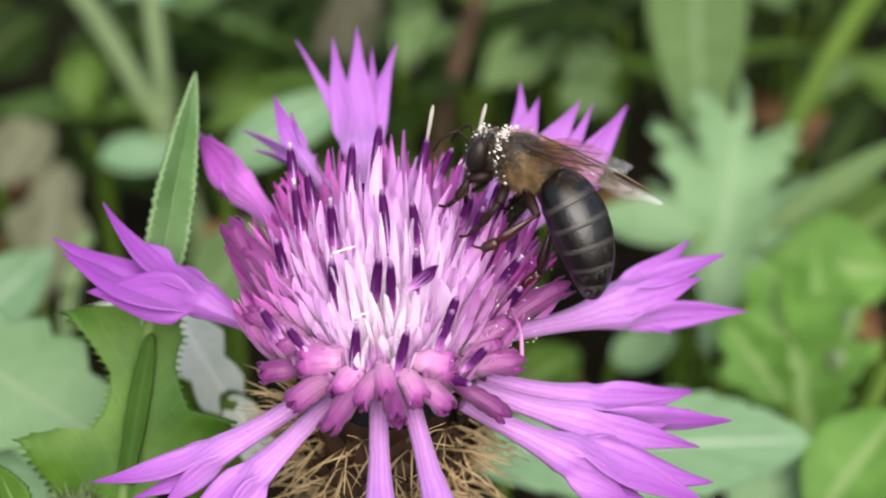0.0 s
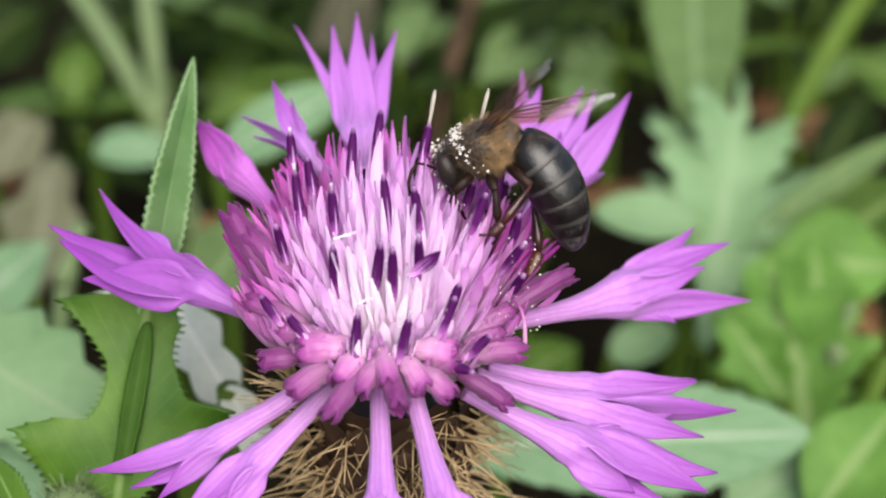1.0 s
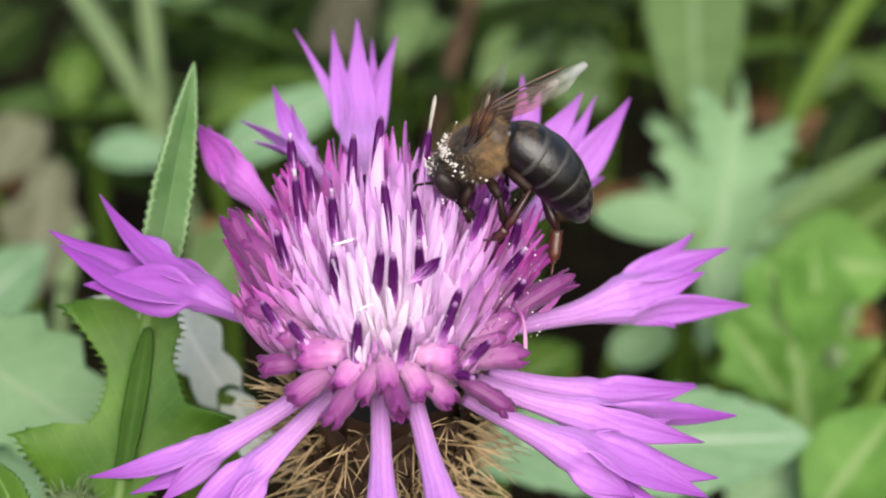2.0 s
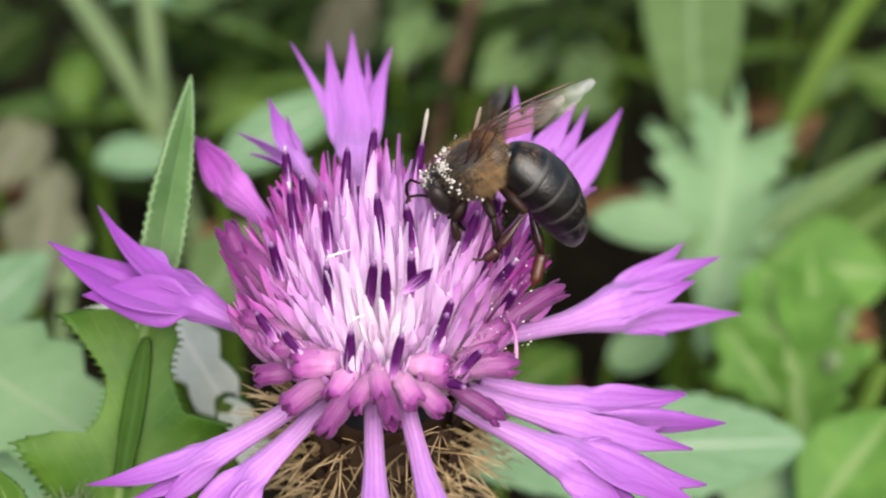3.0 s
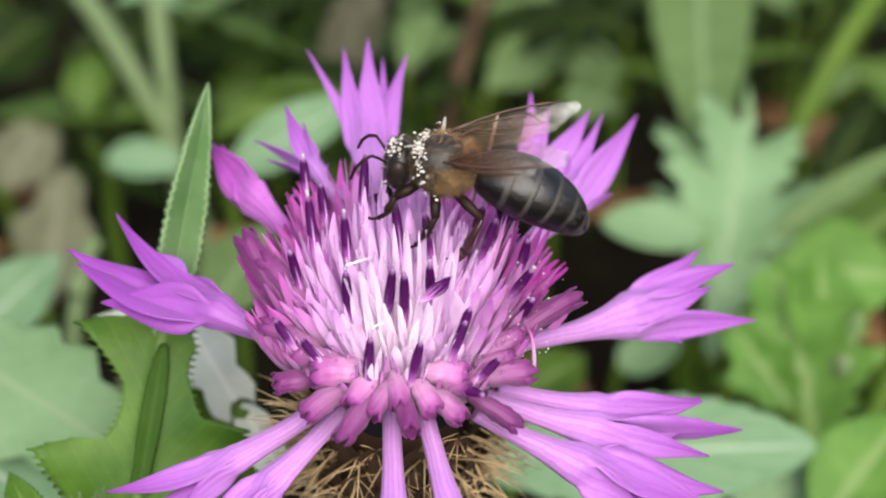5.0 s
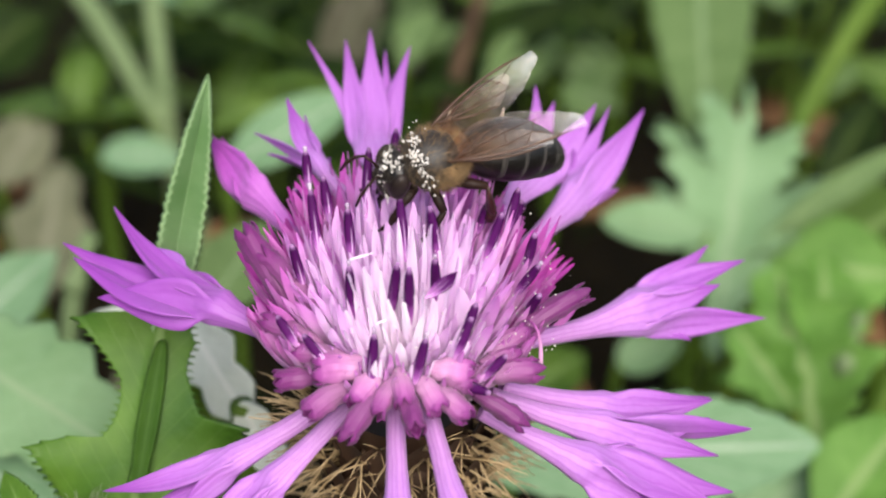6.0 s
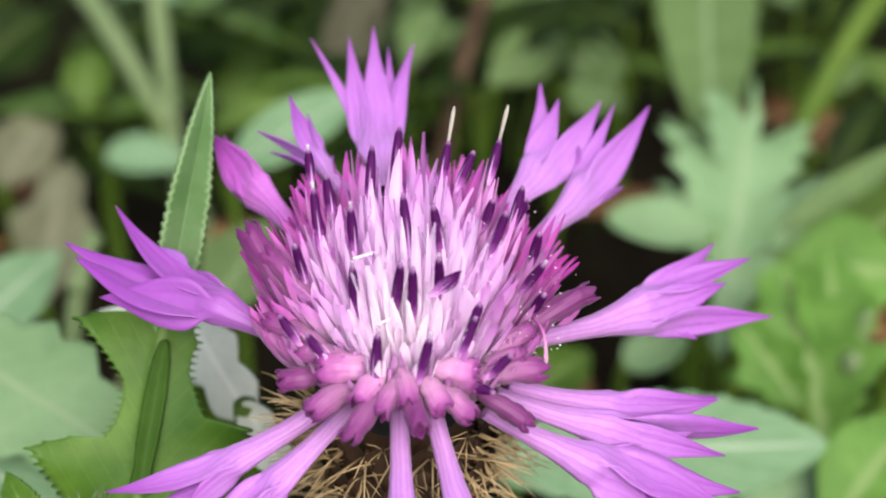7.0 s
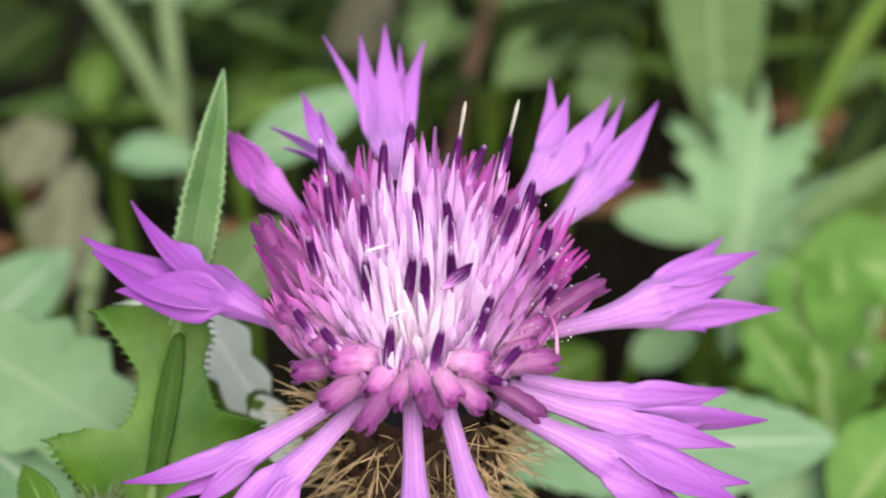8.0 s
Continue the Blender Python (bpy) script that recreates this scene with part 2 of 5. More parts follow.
BEE_LEG = solid("bee_leg", (0.008, 0.004, 0.003), (0.022, 0.010, 0.007), 0.5, 2000, 0.00005, spec=0.12)
BEE_TIBIA = solid("bee_hind_tibia", (0.008, 0.003, 0.003), (0.040, 0.009, 0.006), 0.4, 2000, 0.00005)
BEE_RUST = solid("bee_rust_leg", (0.016, 0.005, 0.003), (0.085, 0.021, 0.007), 0.4, 1200, 0.00005)
BEE_HAIR = solid("bee_grey_hair", (0.035, 0.03, 0.026), (0.09, 0.08, 0.07), 0.7, 3000, 0.00004)
BEE_FUR = solid("bee_fur", (0.075, 0.044, 0.018), (0.31, 0.19, 0.080), 0.8, 6000, 0.00005)
BEE_FUR_DARK = solid("bee_dark_fur", (0.020, 0.014, 0.009), (0.075, 0.055, 0.036), 0.8, 800, 0.00005)
BEE_EYE = solid("bee_eye", (0.006, 0.005, 0.005), (0.02, 0.014, 0.012), 0.35, 3000, 0.00004, spec=0.15)
BEE_THORAX = solid("bee_thorax", (0.007, 0.006, 0.005), (0.018, 0.014, 0.011), 0.5, 2400, 0.0001, spec=0.35)
WING = wing_material("wing_membrane")
WING_VEIN = solid("wing_vein", (0.035, 0.014, 0.006), (0.075, 0.034, 0.016), 0.5, 2000, 0.00002)


# ---- shape tools ----
def vec(*a):
    return Vector(a if len(a) > 1 else a[0])


def bezier(p0, p1, p2, s):
    return p0 * (1 - s) ** 2 + p1 * (2 * s * (1 - s)) + p2 * s * s


def bezier_way(p0, p1, p2, s):
    return ((p1 - p0) * (1 - s) + (p2 - p1) * s).normalized()


def side_frame(way, up):
    side = way.cross(up)
    side = side.normalized() if side.length > 1e-6 else way.orthogonal().normalized()
    return side, side.cross(way).normalized()


class Shape:
    """Collects points, faces and the point values u, v, deep of one mesh."""

    def __init__(self):
        self.points, self.faces, self.u, self.v, self.deep, self.slots = [], [], [], [], [], []
        self.slot = 0

    def point(self, p, u=0.0, v=0.0, deep=0.0):
        self.points.append(tuple(p))
        self.u.append(u), self.v.append(v), self.deep.append(deep)
        return len(self.points) - 1

    def face(self, *f):
        self.faces.append(f)
        self.slots.append(self.slot)

    def grid(self, rows, closed=False):
        for a, b in zip(rows, rows[1:]):
            n = len(a)
            for i in range(n if closed else n - 1):
                j = (i + 1) % n
                self.face(a[i], a[j], b[j], b[i])

    def tube(self, spots, radii, sides=6, up=(0, 0, 1), deep=0.0, v0=0.0, v1=1.0, flat=1.0, caps=True):
        rows = []
        n = len(spots)
        for k, (p, r) in enumerate(zip(spots, radii)):
            way = (spots[min(k + 1, n - 1)] - spots[max(k - 1, 0)]).normalized()
            a, b = side_frame(way, vec(up))
            v = v0 + (v1 - v0) * k / max(n - 1, 1)
            rows.append([self.point(p + a * (r * math.cos(q)) + b * (r * flat * math.sin(q)), q / math.pi - 1, v, deep)
                         for q in (2 * math.pi * i / sides for i in range(sides))])
        self.grid(rows, True)
        if caps:
            self.face(*reversed(rows[0]))
            self.face(*rows[-1])
        return rows

    def ball(self, c, rx, ry, rz, rings=8, sides=12, turn=None):
        turn = turn or Matrix.Identity(3)
        rows = []
        for k in range(1, rings):
            a = math.pi * k / rings
            rows.append([self.point(vec(c) + turn @ vec(rx * math.cos(a), ry * math.sin(a) * math.cos(q), rz * math.sin(a) * math.sin(q)), 0, k / rings)
                         for q in (2 * math.pi * i / sides for i in range(sides))])
        self.grid(rows, True)
        s, e = self.point(vec(c) + turn @ vec(rx, 0, 0)), self.point(vec(c) - turn @ vec(rx, 0, 0), 0, 1)
        for i in range(sides):
            self.face(s, rows[0][(i + 1) % sides], rows[0][i])
            self.face(e, rows[-1][i], rows[-1][(i + 1) % sides])

    def mesh(self, name, materials, smooth=True):
        me = bpy.data.meshes.new(name)
        me.from_pydata(self.points, [], self.faces)
        for key, values in (("u", self.u), ("v", self.v), ("deep", self.deep)):
            me.attributes.new(key, "FLOAT", "POINT").data.foreach_set("value", values)
        for m in materials if isinstance(materials, (list, tuple)) else [materials]:
            me.materials.append(m)
        me.polygons.foreach_set("material_index", self.slots)
        me.polygons.foreach_set("use_smooth", [smooth] * len(me.polygons))
        me.update()
        return me


def part(name, shape, materials, parent=None, label="", thick=0.0, place=None):
    ob = new(name, shape.mesh(name, materials) if isinstance(shape, Shape) else shape)
    if parent:
        ob.parent = parent
    if place:
        ob.matrix_basis = place
    if thick:
        s = ob.modifiers.new("thickness", "SOLIDIFY")
        s.thickness, s.offset = thick, 0.0
    return tagged(ob, label)


def empty(name, place, label, category, group=""):
    ob = new(name)
    ob.empty_display_size = 0.005
    ob.matrix_basis = place
    return tagged(ob, label, category, group)


def blade(sh, base, tip, width, face, bend=0.15, widest=0.45, cup=0.12, lobes=0, depth=0.5, teeth=0, tooth=0.06,
          wave=0.0, sweep=0.35, ns=60, nt=8, seed=0, blunt=1.0, neck=0.12, fold=0.0):
    """A leaf blade from base to tip: width in metres, face the way that its upper side looks, lobes and teeth along each edge."""
    rnd = random.Random(seed)
    base, tip, face = vec(base), vec(tip), vec(face)
    length = (tip - base).length
    way = (tip - base).normalized()
    side, face = side_frame(way, face)
    mid = (base + tip) / 2 + face * (bend * length)
    p = math.log(0.5) / math.log(widest)
    phase = [rnd.uniform(-0.25, 0.25) for _ in range(2)]
    rows = []
    for k in range(ns + 1):
        s = k / ns
        spot, w = bezier(base, mid, tip, s), bezier_way(base, mid, tip, s)
        sd, up = side_frame(w, face)
        prof = max(math.sin(math.pi * s ** p), 0.0) ** blunt
        prof = max(prof, neck * (1 - s) ** 0.5 if s < 0.6 else 0.0)
        row = []
        for i in range(-nt, nt + 1):
            q = i / nt
            half = 0 if q < 0 else 1
            edge = prof
            pull = 0.0
            if lobes:
                ph = (s * lobes + phase[half]) % 1.0
                tri = 1 - abs(2 * ph - 1)
                edge = prof * (1 - depth + depth * (tri ** 0.8) * 1.15)
                pull = sweep * depth * tri
            if teeth:
                ph = (s * teeth + 0.5 * half) % 1.0
                edge *= 1 + tooth * (ph - 0.5) * 2 * min(1.0, 6 * prof)
            x = q * edge * width / 2
            lift = cup * width * (abs(q) ** 1.5) * prof + wave * width * math.sin(9 * s + 2.2 * half + seed) * abs(q) * prof + fold * abs(x)
            row.append(sh.point(spot + sd * x + up * lift + w * (pull * abs(q) * width * 0.5), q, s))
        rows.append(row)
    sh.grid(rows)
    return sh


def stem(sh, spots, r0, r1, sides=8, steps=12):
    """A stalk through three points, tapering from r0 to r1."""
    a, b, c = (vec(s) for s in spots)
    h = vec(a.x * 0.3 + b.x * 0.7, a.y * 0.3 + b.y * 0.7, b.z * 0.9 + a.z * 0.1)
    pts = [bezier(a, h, c, k / steps) for k in range(steps + 1)]
    sh.tube(pts, [r0 + (r1 - r0) * k / steps for k in range(steps + 1)], sides, up=(0.3, -1, 0.2))
    return sh


# ---- ground and weeds ----
def ground():
    sh = Shape()
    steps = sorted(set([-2000, -200, -20, -3, -1, 1.5, 3, 20, 200, 2000] + [i / 20 for i in range(-14, 22)]))
    rows = []
    for y in steps:
        rows.append([sh.point((x, y, 0.010 * noise.fractal(vec(x * 9, y * 9, 3.1), 1.0, 2.0, 4) - 0.004 if abs(x) < 2 and abs(y) < 2 else -0.004)) for x in steps])
    sh.grid(rows)
    return tagged(part("ground", sh, SOIL), "dark soil under the weeds, shade put into its colour", "ground", kind="structure")


def thing_at(name, x, y, label, category, group=""):
    return empty(name, pose(x, y, 0), label, category, group)


def weed(name, base, tip, width, face, mat, label, stalk=0.0011, stalk_mat=None, foot=None, category="leaf", thick=0.0003, **more):
    """A single leaf on its stalk, which rises from the soil."""
    base = vec(base)
    foot = vec(foot) if foot else vec(base.x + (base.x - tip[0]) * 0.1, base.y + 0.004, 0)
    root = thing_at(name, foot.x, foot.y, label, category, "weeds in the bank")
    back = root.matrix_basis.inverted()
    f = vec(foot.x, foot.y, -0.006)
    inner = base + (vec(tip) - base) * 0.02
    part("leaf_stalk", stem(Shape(), (f, (f + inner) / 2 + vec(0, 0.004, 0.004), inner), stalk * 1.3, stalk), stalk_mat or STALK, root, place=back)
    part("leaf_blade", blade(Shape(), base, tip, width, face, **more), mat, root, thick=thick, place=back)
    return root


def stalk_thing(name, b, c, r0, r1, mat, label):
    """A stalk that rises from the soil, leans through b and ends at c."""
    a = (b[0] - (c[0] - b[0]) * 0.35, b[1] - 0.004, 0)
    root = thing_at(name, a[0], a[1], label, "stalk", "weeds in the bank")
    back = root.matrix_basis.inverted()
    part("stem", stem(Shape(), (vec(a[0], a[1], -0.006), vec(b), vec(c)), r0, r1, 10, 20), mat, root, place=back)
    h = vec(a[0] * 0.3 + b[0] * 0.7, a[1] * 0.3 + b[1] * 0.7, b[2] * 0.9)
    for k in (0.45, 0.8):
        p = bezier(vec(a), h, vec(c), k)
        w = bezier_way(vec(a), h, vec(c), k)
        node = Shape()
        node.tube([p - w * 0.002, p, p + w * 0.002], [r0 * 0.7, r0 * 1.25, r0 * 0.7], 10)
        part("node", node, mat, root, "swollen joint of the stalk", place=back)
    return root


ground()
# pale weeds that stand behind the flower, on its open side
weed("weed_leaf", (0.0508, 0.2126, 0.0535), (0.0613, 0.3146, 0.1020), 0.0225, (-0.1, -0.8, 0.5), LEAF_DULL, "tall pale green weed leaf, broad above and narrow below",
     widest=0.5, bend=-0.03, neck=0.25, cup=0.05, teeth=13, tooth=0.04, seed=3)
weed("lobed_weed_leaf", (0.0447, 0.1694, 0.0406), (0.0563, 0.2146, 0.0648), 0.031, (-0.05, -0.75, 0.6), LEAF_PALE, "pale green deeply lobed weed leaf, standing upright",
     widest=0.55, lobes=4.2, depth=0.60, bend=0.03, cup=0.03, teeth=26, tooth=0.16, seed=8, sweep=1.5, neck=0.25, ns=110, wave=0.06)
weed("weed_leaf", (0.0557, 0.1884, 0.0533), (0.0903, 0.2074, 0.0659), 0.0058, (-0.2, -0.6, 0.75), LEAF_DULL, "narrow pale green leaf lying across others", bend=0.06, cup=0.1, neck=0.4, seed=2)
weed("weed_leaf", (0.0610, 0.1919, 0.0394), (0.0942, 0.2153, 0.0496), 0.022, (-0.3, -0.75, 0.5), LEAF_GREEN, "dark green broad weed leaf with veins", bend=0.05, seed=5)
weed("weed_leaf", (0.0566, 0.1902, 0.0465), (0.0841, 0.1898, 0.0454), 0.020, (-0.1, -0.7, 0.6), LEAF_FRESH, "mid green broad weed leaf with veins", bend=0.05, seed=6)
weed("weed_leaf", (0.0460, 0.1897, 0.0538), (0.0282, 0.1964, 0.0536), 0.0105, (0.1, -0.5, 0.85), LEAF_PALE, "blunt pale green weed leaf", bend=0.04, blunt=0.55, seed=7)
weed("lobed_weed_leaf", (0.0576, 0.1487, 0.0386), (0.0529, 0.1702, 0.0599), 0.026, (-0.2, -0.7, 0.6), LEAF_FRESH, "fresh green lobed weed leaf", lobes=4, depth=0.42, bend=0.08, teeth=15, tooth=0.07, seed=11, neck=0.2)
weed("lobed_weed_leaf", (0.0535, 0.1501, 0.0452), (0.0442, 0.1604, 0.0550), 0.012, (-0.3, -0.7, 0.6), LEAF_FRESH, "fresh green lobed weed leaf", lobes=3, depth=0.4, bend=0.1, seed=12)
weed("weed_leaf", (0.0583, 0.1569, 0.0488), (0.0615, 0.1748, 0.0599), 0.014, (0.1, -0.7, 0.6), LEAF_FRESH, "fresh green weed leaf with a toothed edge", bend=0.08, teeth=7, tooth=0.14, seed=13)
weed("broad_leaf", (-0.0025, 0.1181, 0.0624), (0.0481, 0.1255, 0.0587), 0.0145, (0.0, -0.7, 0.7), LEAF_GREY, "broad grey-green leaf with a pale midrib and toothed edge", stalk_mat=STALK_PALE,
     widest=0.56, bend=0.05, cup=0.04, teeth=12, tooth=0.055, blunt=0.7, seed=1, neck=0.2)
stalk_thing("stalk", (0.0578, 0.1510, 0.0467), (0.0639, 0.1594, 0.0571), 0.0016, 0.0011, STALK_PALE, "thick pale green weed stalk leaning outwards")
stalk_thing("stalk", (0.0681, 0.2311, 0.0572), (0.0988, 0.2665, 0.0782), 0.0018, 0.0030, STALK, "yellow-green weed stalk leaning over")
stalk_thing("stalk", (0.0552, 0.1330, 0.0515), (0.0637, 0.1422, 0.0592), 0.0017, 0.0013, STALK, "green weed stalk low on the bank")
weed("weed_leaf", (0.0503, 0.1252, 0.0441), (0.0645, 0.1374, 0.0549), 0.014, (-0.2, -0.6, 0.8), LEAF_FRESH, "light green weed leaf low on the bank", seed=15)
weed("weed_leaf", (0.0400, 0.1290, 0.0407), (0.0575, 0.1381, 0.0463), 0.014, (-0.1, -0.5, 0.85), LEAF_PALE, "light green weed leaf low on the bank", seed=16)
weed("dry_leaf", (0.0707, 0.1629, 0.0490), (0.0642, 0.1695, 0.0506), 0.006, (-0.1, -0.6, 0.8), LEAF_DRY, "curled beige dry leaf", seed=17, cup=0.3)

# the closed side: pale lobed leaves and stalks
weed("broad_leaf", (-0.0616, 0.1155, 0.0845), (-0.0332, 0.0978, 0.0796), 0.0155, (0.15, -0.55, 0.8), LEAF_PALE, "broad pale green leaf with a scalloped edge", lobes=5.5, depth=0.22, widest=0.55, bend=0.05, cup=0.05, blunt=0.72, wave=0.05, seed=21)
weed("broad_leaf", (-0.0595, 0.1088, 0.0769), (-0.0392, 0.0940, 0.0731), 0.012, (0.2, -0.6, 0.75), LEAF_GREY, "broad grey-green leaf in the shade", seed=22, bend=0.05)
weed("felted_leaf", (-0.0267, 0.1005, 0.0962), (-0.0186, 0.0899, 0.0897), 0.0062, (-0.25, -0.75, 0.6), LEAF_WHITE, "felted white underside of a thistle leaf", lobes=3, depth=0.35, seed=23, bend=0.03, blunt=0.5)
weed("felted_leaf", (-0.0196, 0.0902, 0.0923), (-0.0152, 0.0852, 0.0876), 0.0040, (-0.25, -0.75, 0.6), LEAF_WHITE, "felted white underside of a thistle leaf", lobes=2, depth=0.3, seed=35, bend=0.03, blunt=0.5)
weed("felted_leaf", (-0.0278, 0.1006, 0.0945), (-0.0366, 0.1033, 0.0932), 0.0022, (0.0, -0.7, 0.7), LEAF_WHITE, "felted white underside of a thistle leaf", seed=24, bend=0.05)
stalk_thing("stalk", (-0.0602, 0.1532, 0.0639), (-0.0541, 0.1622, 0.0694), 0.0016, 0.0014, STALK_PALE, "pale grey-green weed stalk")
weed("weed_leaf", (-0.0776, 0.1572, 0.0510), (-0.0639, 0.1738, 0.0597), 0.012, (0.1, -0.7, 0.6), LEAF_GREY, "grey-green weed leaf in the shade", seed=25)
weed("weed_leaf", (-0.0789, 0.2538, 0.0383), (-0.0600, 0.2532, 0.0371), 0.010, (0.1, -0.6, 0.75), LEAF_GREY, "small grey-green weed leaf", seed=26, blunt=0.6)
weed("weed_leaf", (-0.0391, 0.1939, 0.0642), (-0.0159, 0.2054, 0.0738), 0.0105, (0.2, -0.6, 0.75), LEAF_GREY, "pale blue-green weed leaf behind the flower", seed=27, blunt=0.7)
stalk_thing("stalk", (-0.0711, 0.2806, 0.0447), (-0.0978, 0.3049, 0.0672), 0.0026, 0.0030, STALK_PALE, "pale green weed stalk leaning over")
stalk_thing("stalk", (-0.0704, 0.2834, 0.0495), (-0.0755, 0.3050, 0.0671), 0.0022, 0.0026, STALK_PALE, "pale green weed stalk further back")
weed("weed_leaf", (-0.0879, 0.2739, 0.0333), (-0.0907, 0.2945, 0.0491), 0.0125, (0.0, -0.75, 0.6), LEAF_SHADED, "round green weed leaf", blunt=0.55, seed=28)
stalk_thing("twig", (-0.0015, 0.2788, 0.0408), (0.0120, 0.3153, 0.0637), 0.0022, 0.0020, STALK_BROWN, "reddish brown dry stalk")
weed("dry_leaf", (-0.0425, 0.1897, 0.0469), (-0.0358, 0.2026, 0.0492), 0.010, (0.0, -0.6, 0.8), LEAF_DRY, "brown dry leaf in the shade", seed=29)
weed("dry_leaf", (0.0225, 0.2298, 0.0356), (0.0527, 0.2321, 0.0391), 0.006, (0.0, -0.6, 0.8), LEAF_DRY, "brown dry leaf between the weeds", seed=30)
weed("weed_leaf", (0.0325, 0.1896, 0.0257), (0.0442, 0.1923, 0.0303), 0.0085, (0.0, -0.6, 0.8), LEAF_PALE, "small pale weed leaf low down", blunt=0.5, seed=31)
weed("weed_leaf", (0.0119, 0.1701, 0.0324), (0.0249, 0.1824, 0.0333), 0.010, (0.0, -0.6, 0.8), LEAF_GREEN, "green weed leaf under the petals", seed=32)


HOLLOWS = ((0.045, 0.25, 0.036), (0.045, 0.21, 0.03), (0.0, 0.38, 0.016), (-0.14, 0.44, 0.024), (-0.09, 0.44, 0.02), (0.09, 0.38, 0.014), (0.1, 0.30, 0.02),
           (0.057, 0.328, 0.012), (0.089, 0.328, 0.012), (-0.12, 0.361, 0.012), (-0.072, 0.361, 0.012), (-0.011, 0.32, 0.012))


def hollow(x, y):
    """Spots kept clear of leaves, so that the soil's painted shade shows as dark gaps."""
    return any((x - a) ** 2 + (y - b) ** 2 < r * r or (x - a) ** 2 + (y + 0.035 - b) ** 2 < r * r for a, b, r in HOLLOWS)


FAR = Shape()


def bank(count, seed, mats, words, span=(0.27, 0.68), half=0.42, centre=0.0):
    """Leaves of many sizes all over the bank behind, each on its own stalk."""
    rnd = random.Random(seed)
    for i in range(count):
        y = rnd.uniform(*span)
        x = centre + rnd.uniform(-half, half) * (0.55 + 0.7 * y)
        h = rnd.uniform(0.008, 0.05)
        if hollow(x, y):
            continue
        a = rnd.uniform(0, 2 * math.pi)
        length = rnd.uniform(0.018, 0.05)
        base = (x, y, h)
        tip = (x + length * math.cos(a), y + length * math.sin(a) * 0.6, h + length * rnd.uniform(-0.1, 0.6))
        face = (rnd.uniform(-0.5, 0.5), rnd.uniform(-0.9, 0.1), 1.0)
        k = rnd.randrange(len(mats))
        if y > 0.44:
            FAR.slot = 0 if mats[k] is LEAF_SHADED else 1
            blade(FAR, base, tip, length * rnd.uniform(0.28, 0.5), face, ns=16, nt=3, seed=i, bend=rnd.uniform(0.02, 0.2), cup=0.1)
            stem(FAR, (vec(x, y + 0.003, -0.006), vec(x, y, h * 0.5), vec(base)), 0.0008, 0.0007, 5, 6)
            continue
        weed("weed_leaf", base, tip, length * rnd.uniform(0.28, 0.5), face, mats[k],
             words[k] + " weed leaf in the bank behind", foot=(x - 0.2 * (tip[0] - x), y + 0.003, 0),
             seed=i, ns=24, nt=4, bend=rnd.uniform(0.02, 0.2), cup=rnd.uniform(0.02, 0.2), stalk=0.0007, lobes=rnd.choice((0, 0, 3)), depth=0.35)


# the darkest leaf colour carries the shade of the gaps
bank(330, 41, [LEAF_SHADED, LEAF_GREEN, LEAF_SHADED, LEAF_SHADED, LEAF_GREEN, LEAF_GREEN], ["dark green", "green", "dark green", "dark green", "green", "green"])
bank(48, 43, [LEAF_GREEN, LEAF_SHADED, LEAF_DULL, LEAF_SHADED], ["green", "dark green", "dull green", "dark green"], (0.29, 0.50), 0.11, 0.035)
bank(24, 47, [LEAF_GREEN, LEAF_DULL, LEAF_SHADED], ["green", "dull green", "dark green"], (0.29, 0.52), 0.11, -0.11)


tagged(part("far_weeds", FAR, [LEAF_SHADED, LEAF_GREEN]), "green weeds crowded far up the bank", "weeds", kind="stuff")


# paler and withered leaves far behind
weed("weed_leaf", (-0.0835, 0.2112, 0.0247), (-0.0812, 0.2351, 0.0460), 0.0165, (0.1, -0.75, 0.6), LEAF_BEIGE, "dull beige-green withered weed leaf", blunt=0.9, seed=61, wave=0.1, lobes=3, depth=0.3)
weed("weed_leaf", (-0.1066, 0.2590, 0.0277), (-0.0976, 0.2770, 0.0388), 0.016, (0.1, -0.75, 0.6), LEAF_BEIGE, "dull beige-green withered weed leaf", blunt=0.9, seed=62, wave=0.1)
weed("weed_leaf", (-0.1301, 0.3091, 0.0348), (-0.1103, 0.3280, 0.0474), 0.022, (0.1, -0.7, 0.6), LEAF_SHADED, "dull green weed leaf far behind", seed=63)
weed("weed_leaf", (-0.0914, 0.3226, 0.0377), (-0.0777, 0.3427, 0.0523), 0.018, (0.1, -0.7, 0.6), LEAF_GREY, "grey-green weed leaf far behind", seed=64)
weed("weed_leaf", (0.0957, 0.2893, 0.0376), (0.1055, 0.3045, 0.0439), 0.010, (-0.2, -0.7, 0.6), LEAF_DULL, "dull grey withered weed leaf", blunt=0.9, seed=65)
weed("dry_leaf", (0.0819, 0.2639, 0.0338), (0.0960, 0.2779, 0.0379), 0.009, (-0.1, -0.7, 0.6), LEAF_DRY, "rust-brown dry leaf between the stalks", seed=66)
weed("weed_leaf", (0.0837, 0.2420, 0.0359), (0.0999, 0.2621, 0.0504), 0.012, (-0.2, -0.7, 0.6), LEAF_SHADED, "dark green weed leaf in painted shade between the stalks", seed=67)
weed("weed_leaf", (-0.0348, 0.3393, 0.0259), (-0.0494, 0.3607, 0.0431), 0.018, (0.1, -0.7, 0.6), LEAF_SHADED, "dull green weed leaf far behind", seed=68)
weed("weed_leaf", (0.0153, 0.3420, 0.0300), (0.0433, 0.3542, 0.0307), 0.014, (0.1, -0.7, 0.6), LEAF_SHADED, "dull green weed leaf far behind", seed=69)
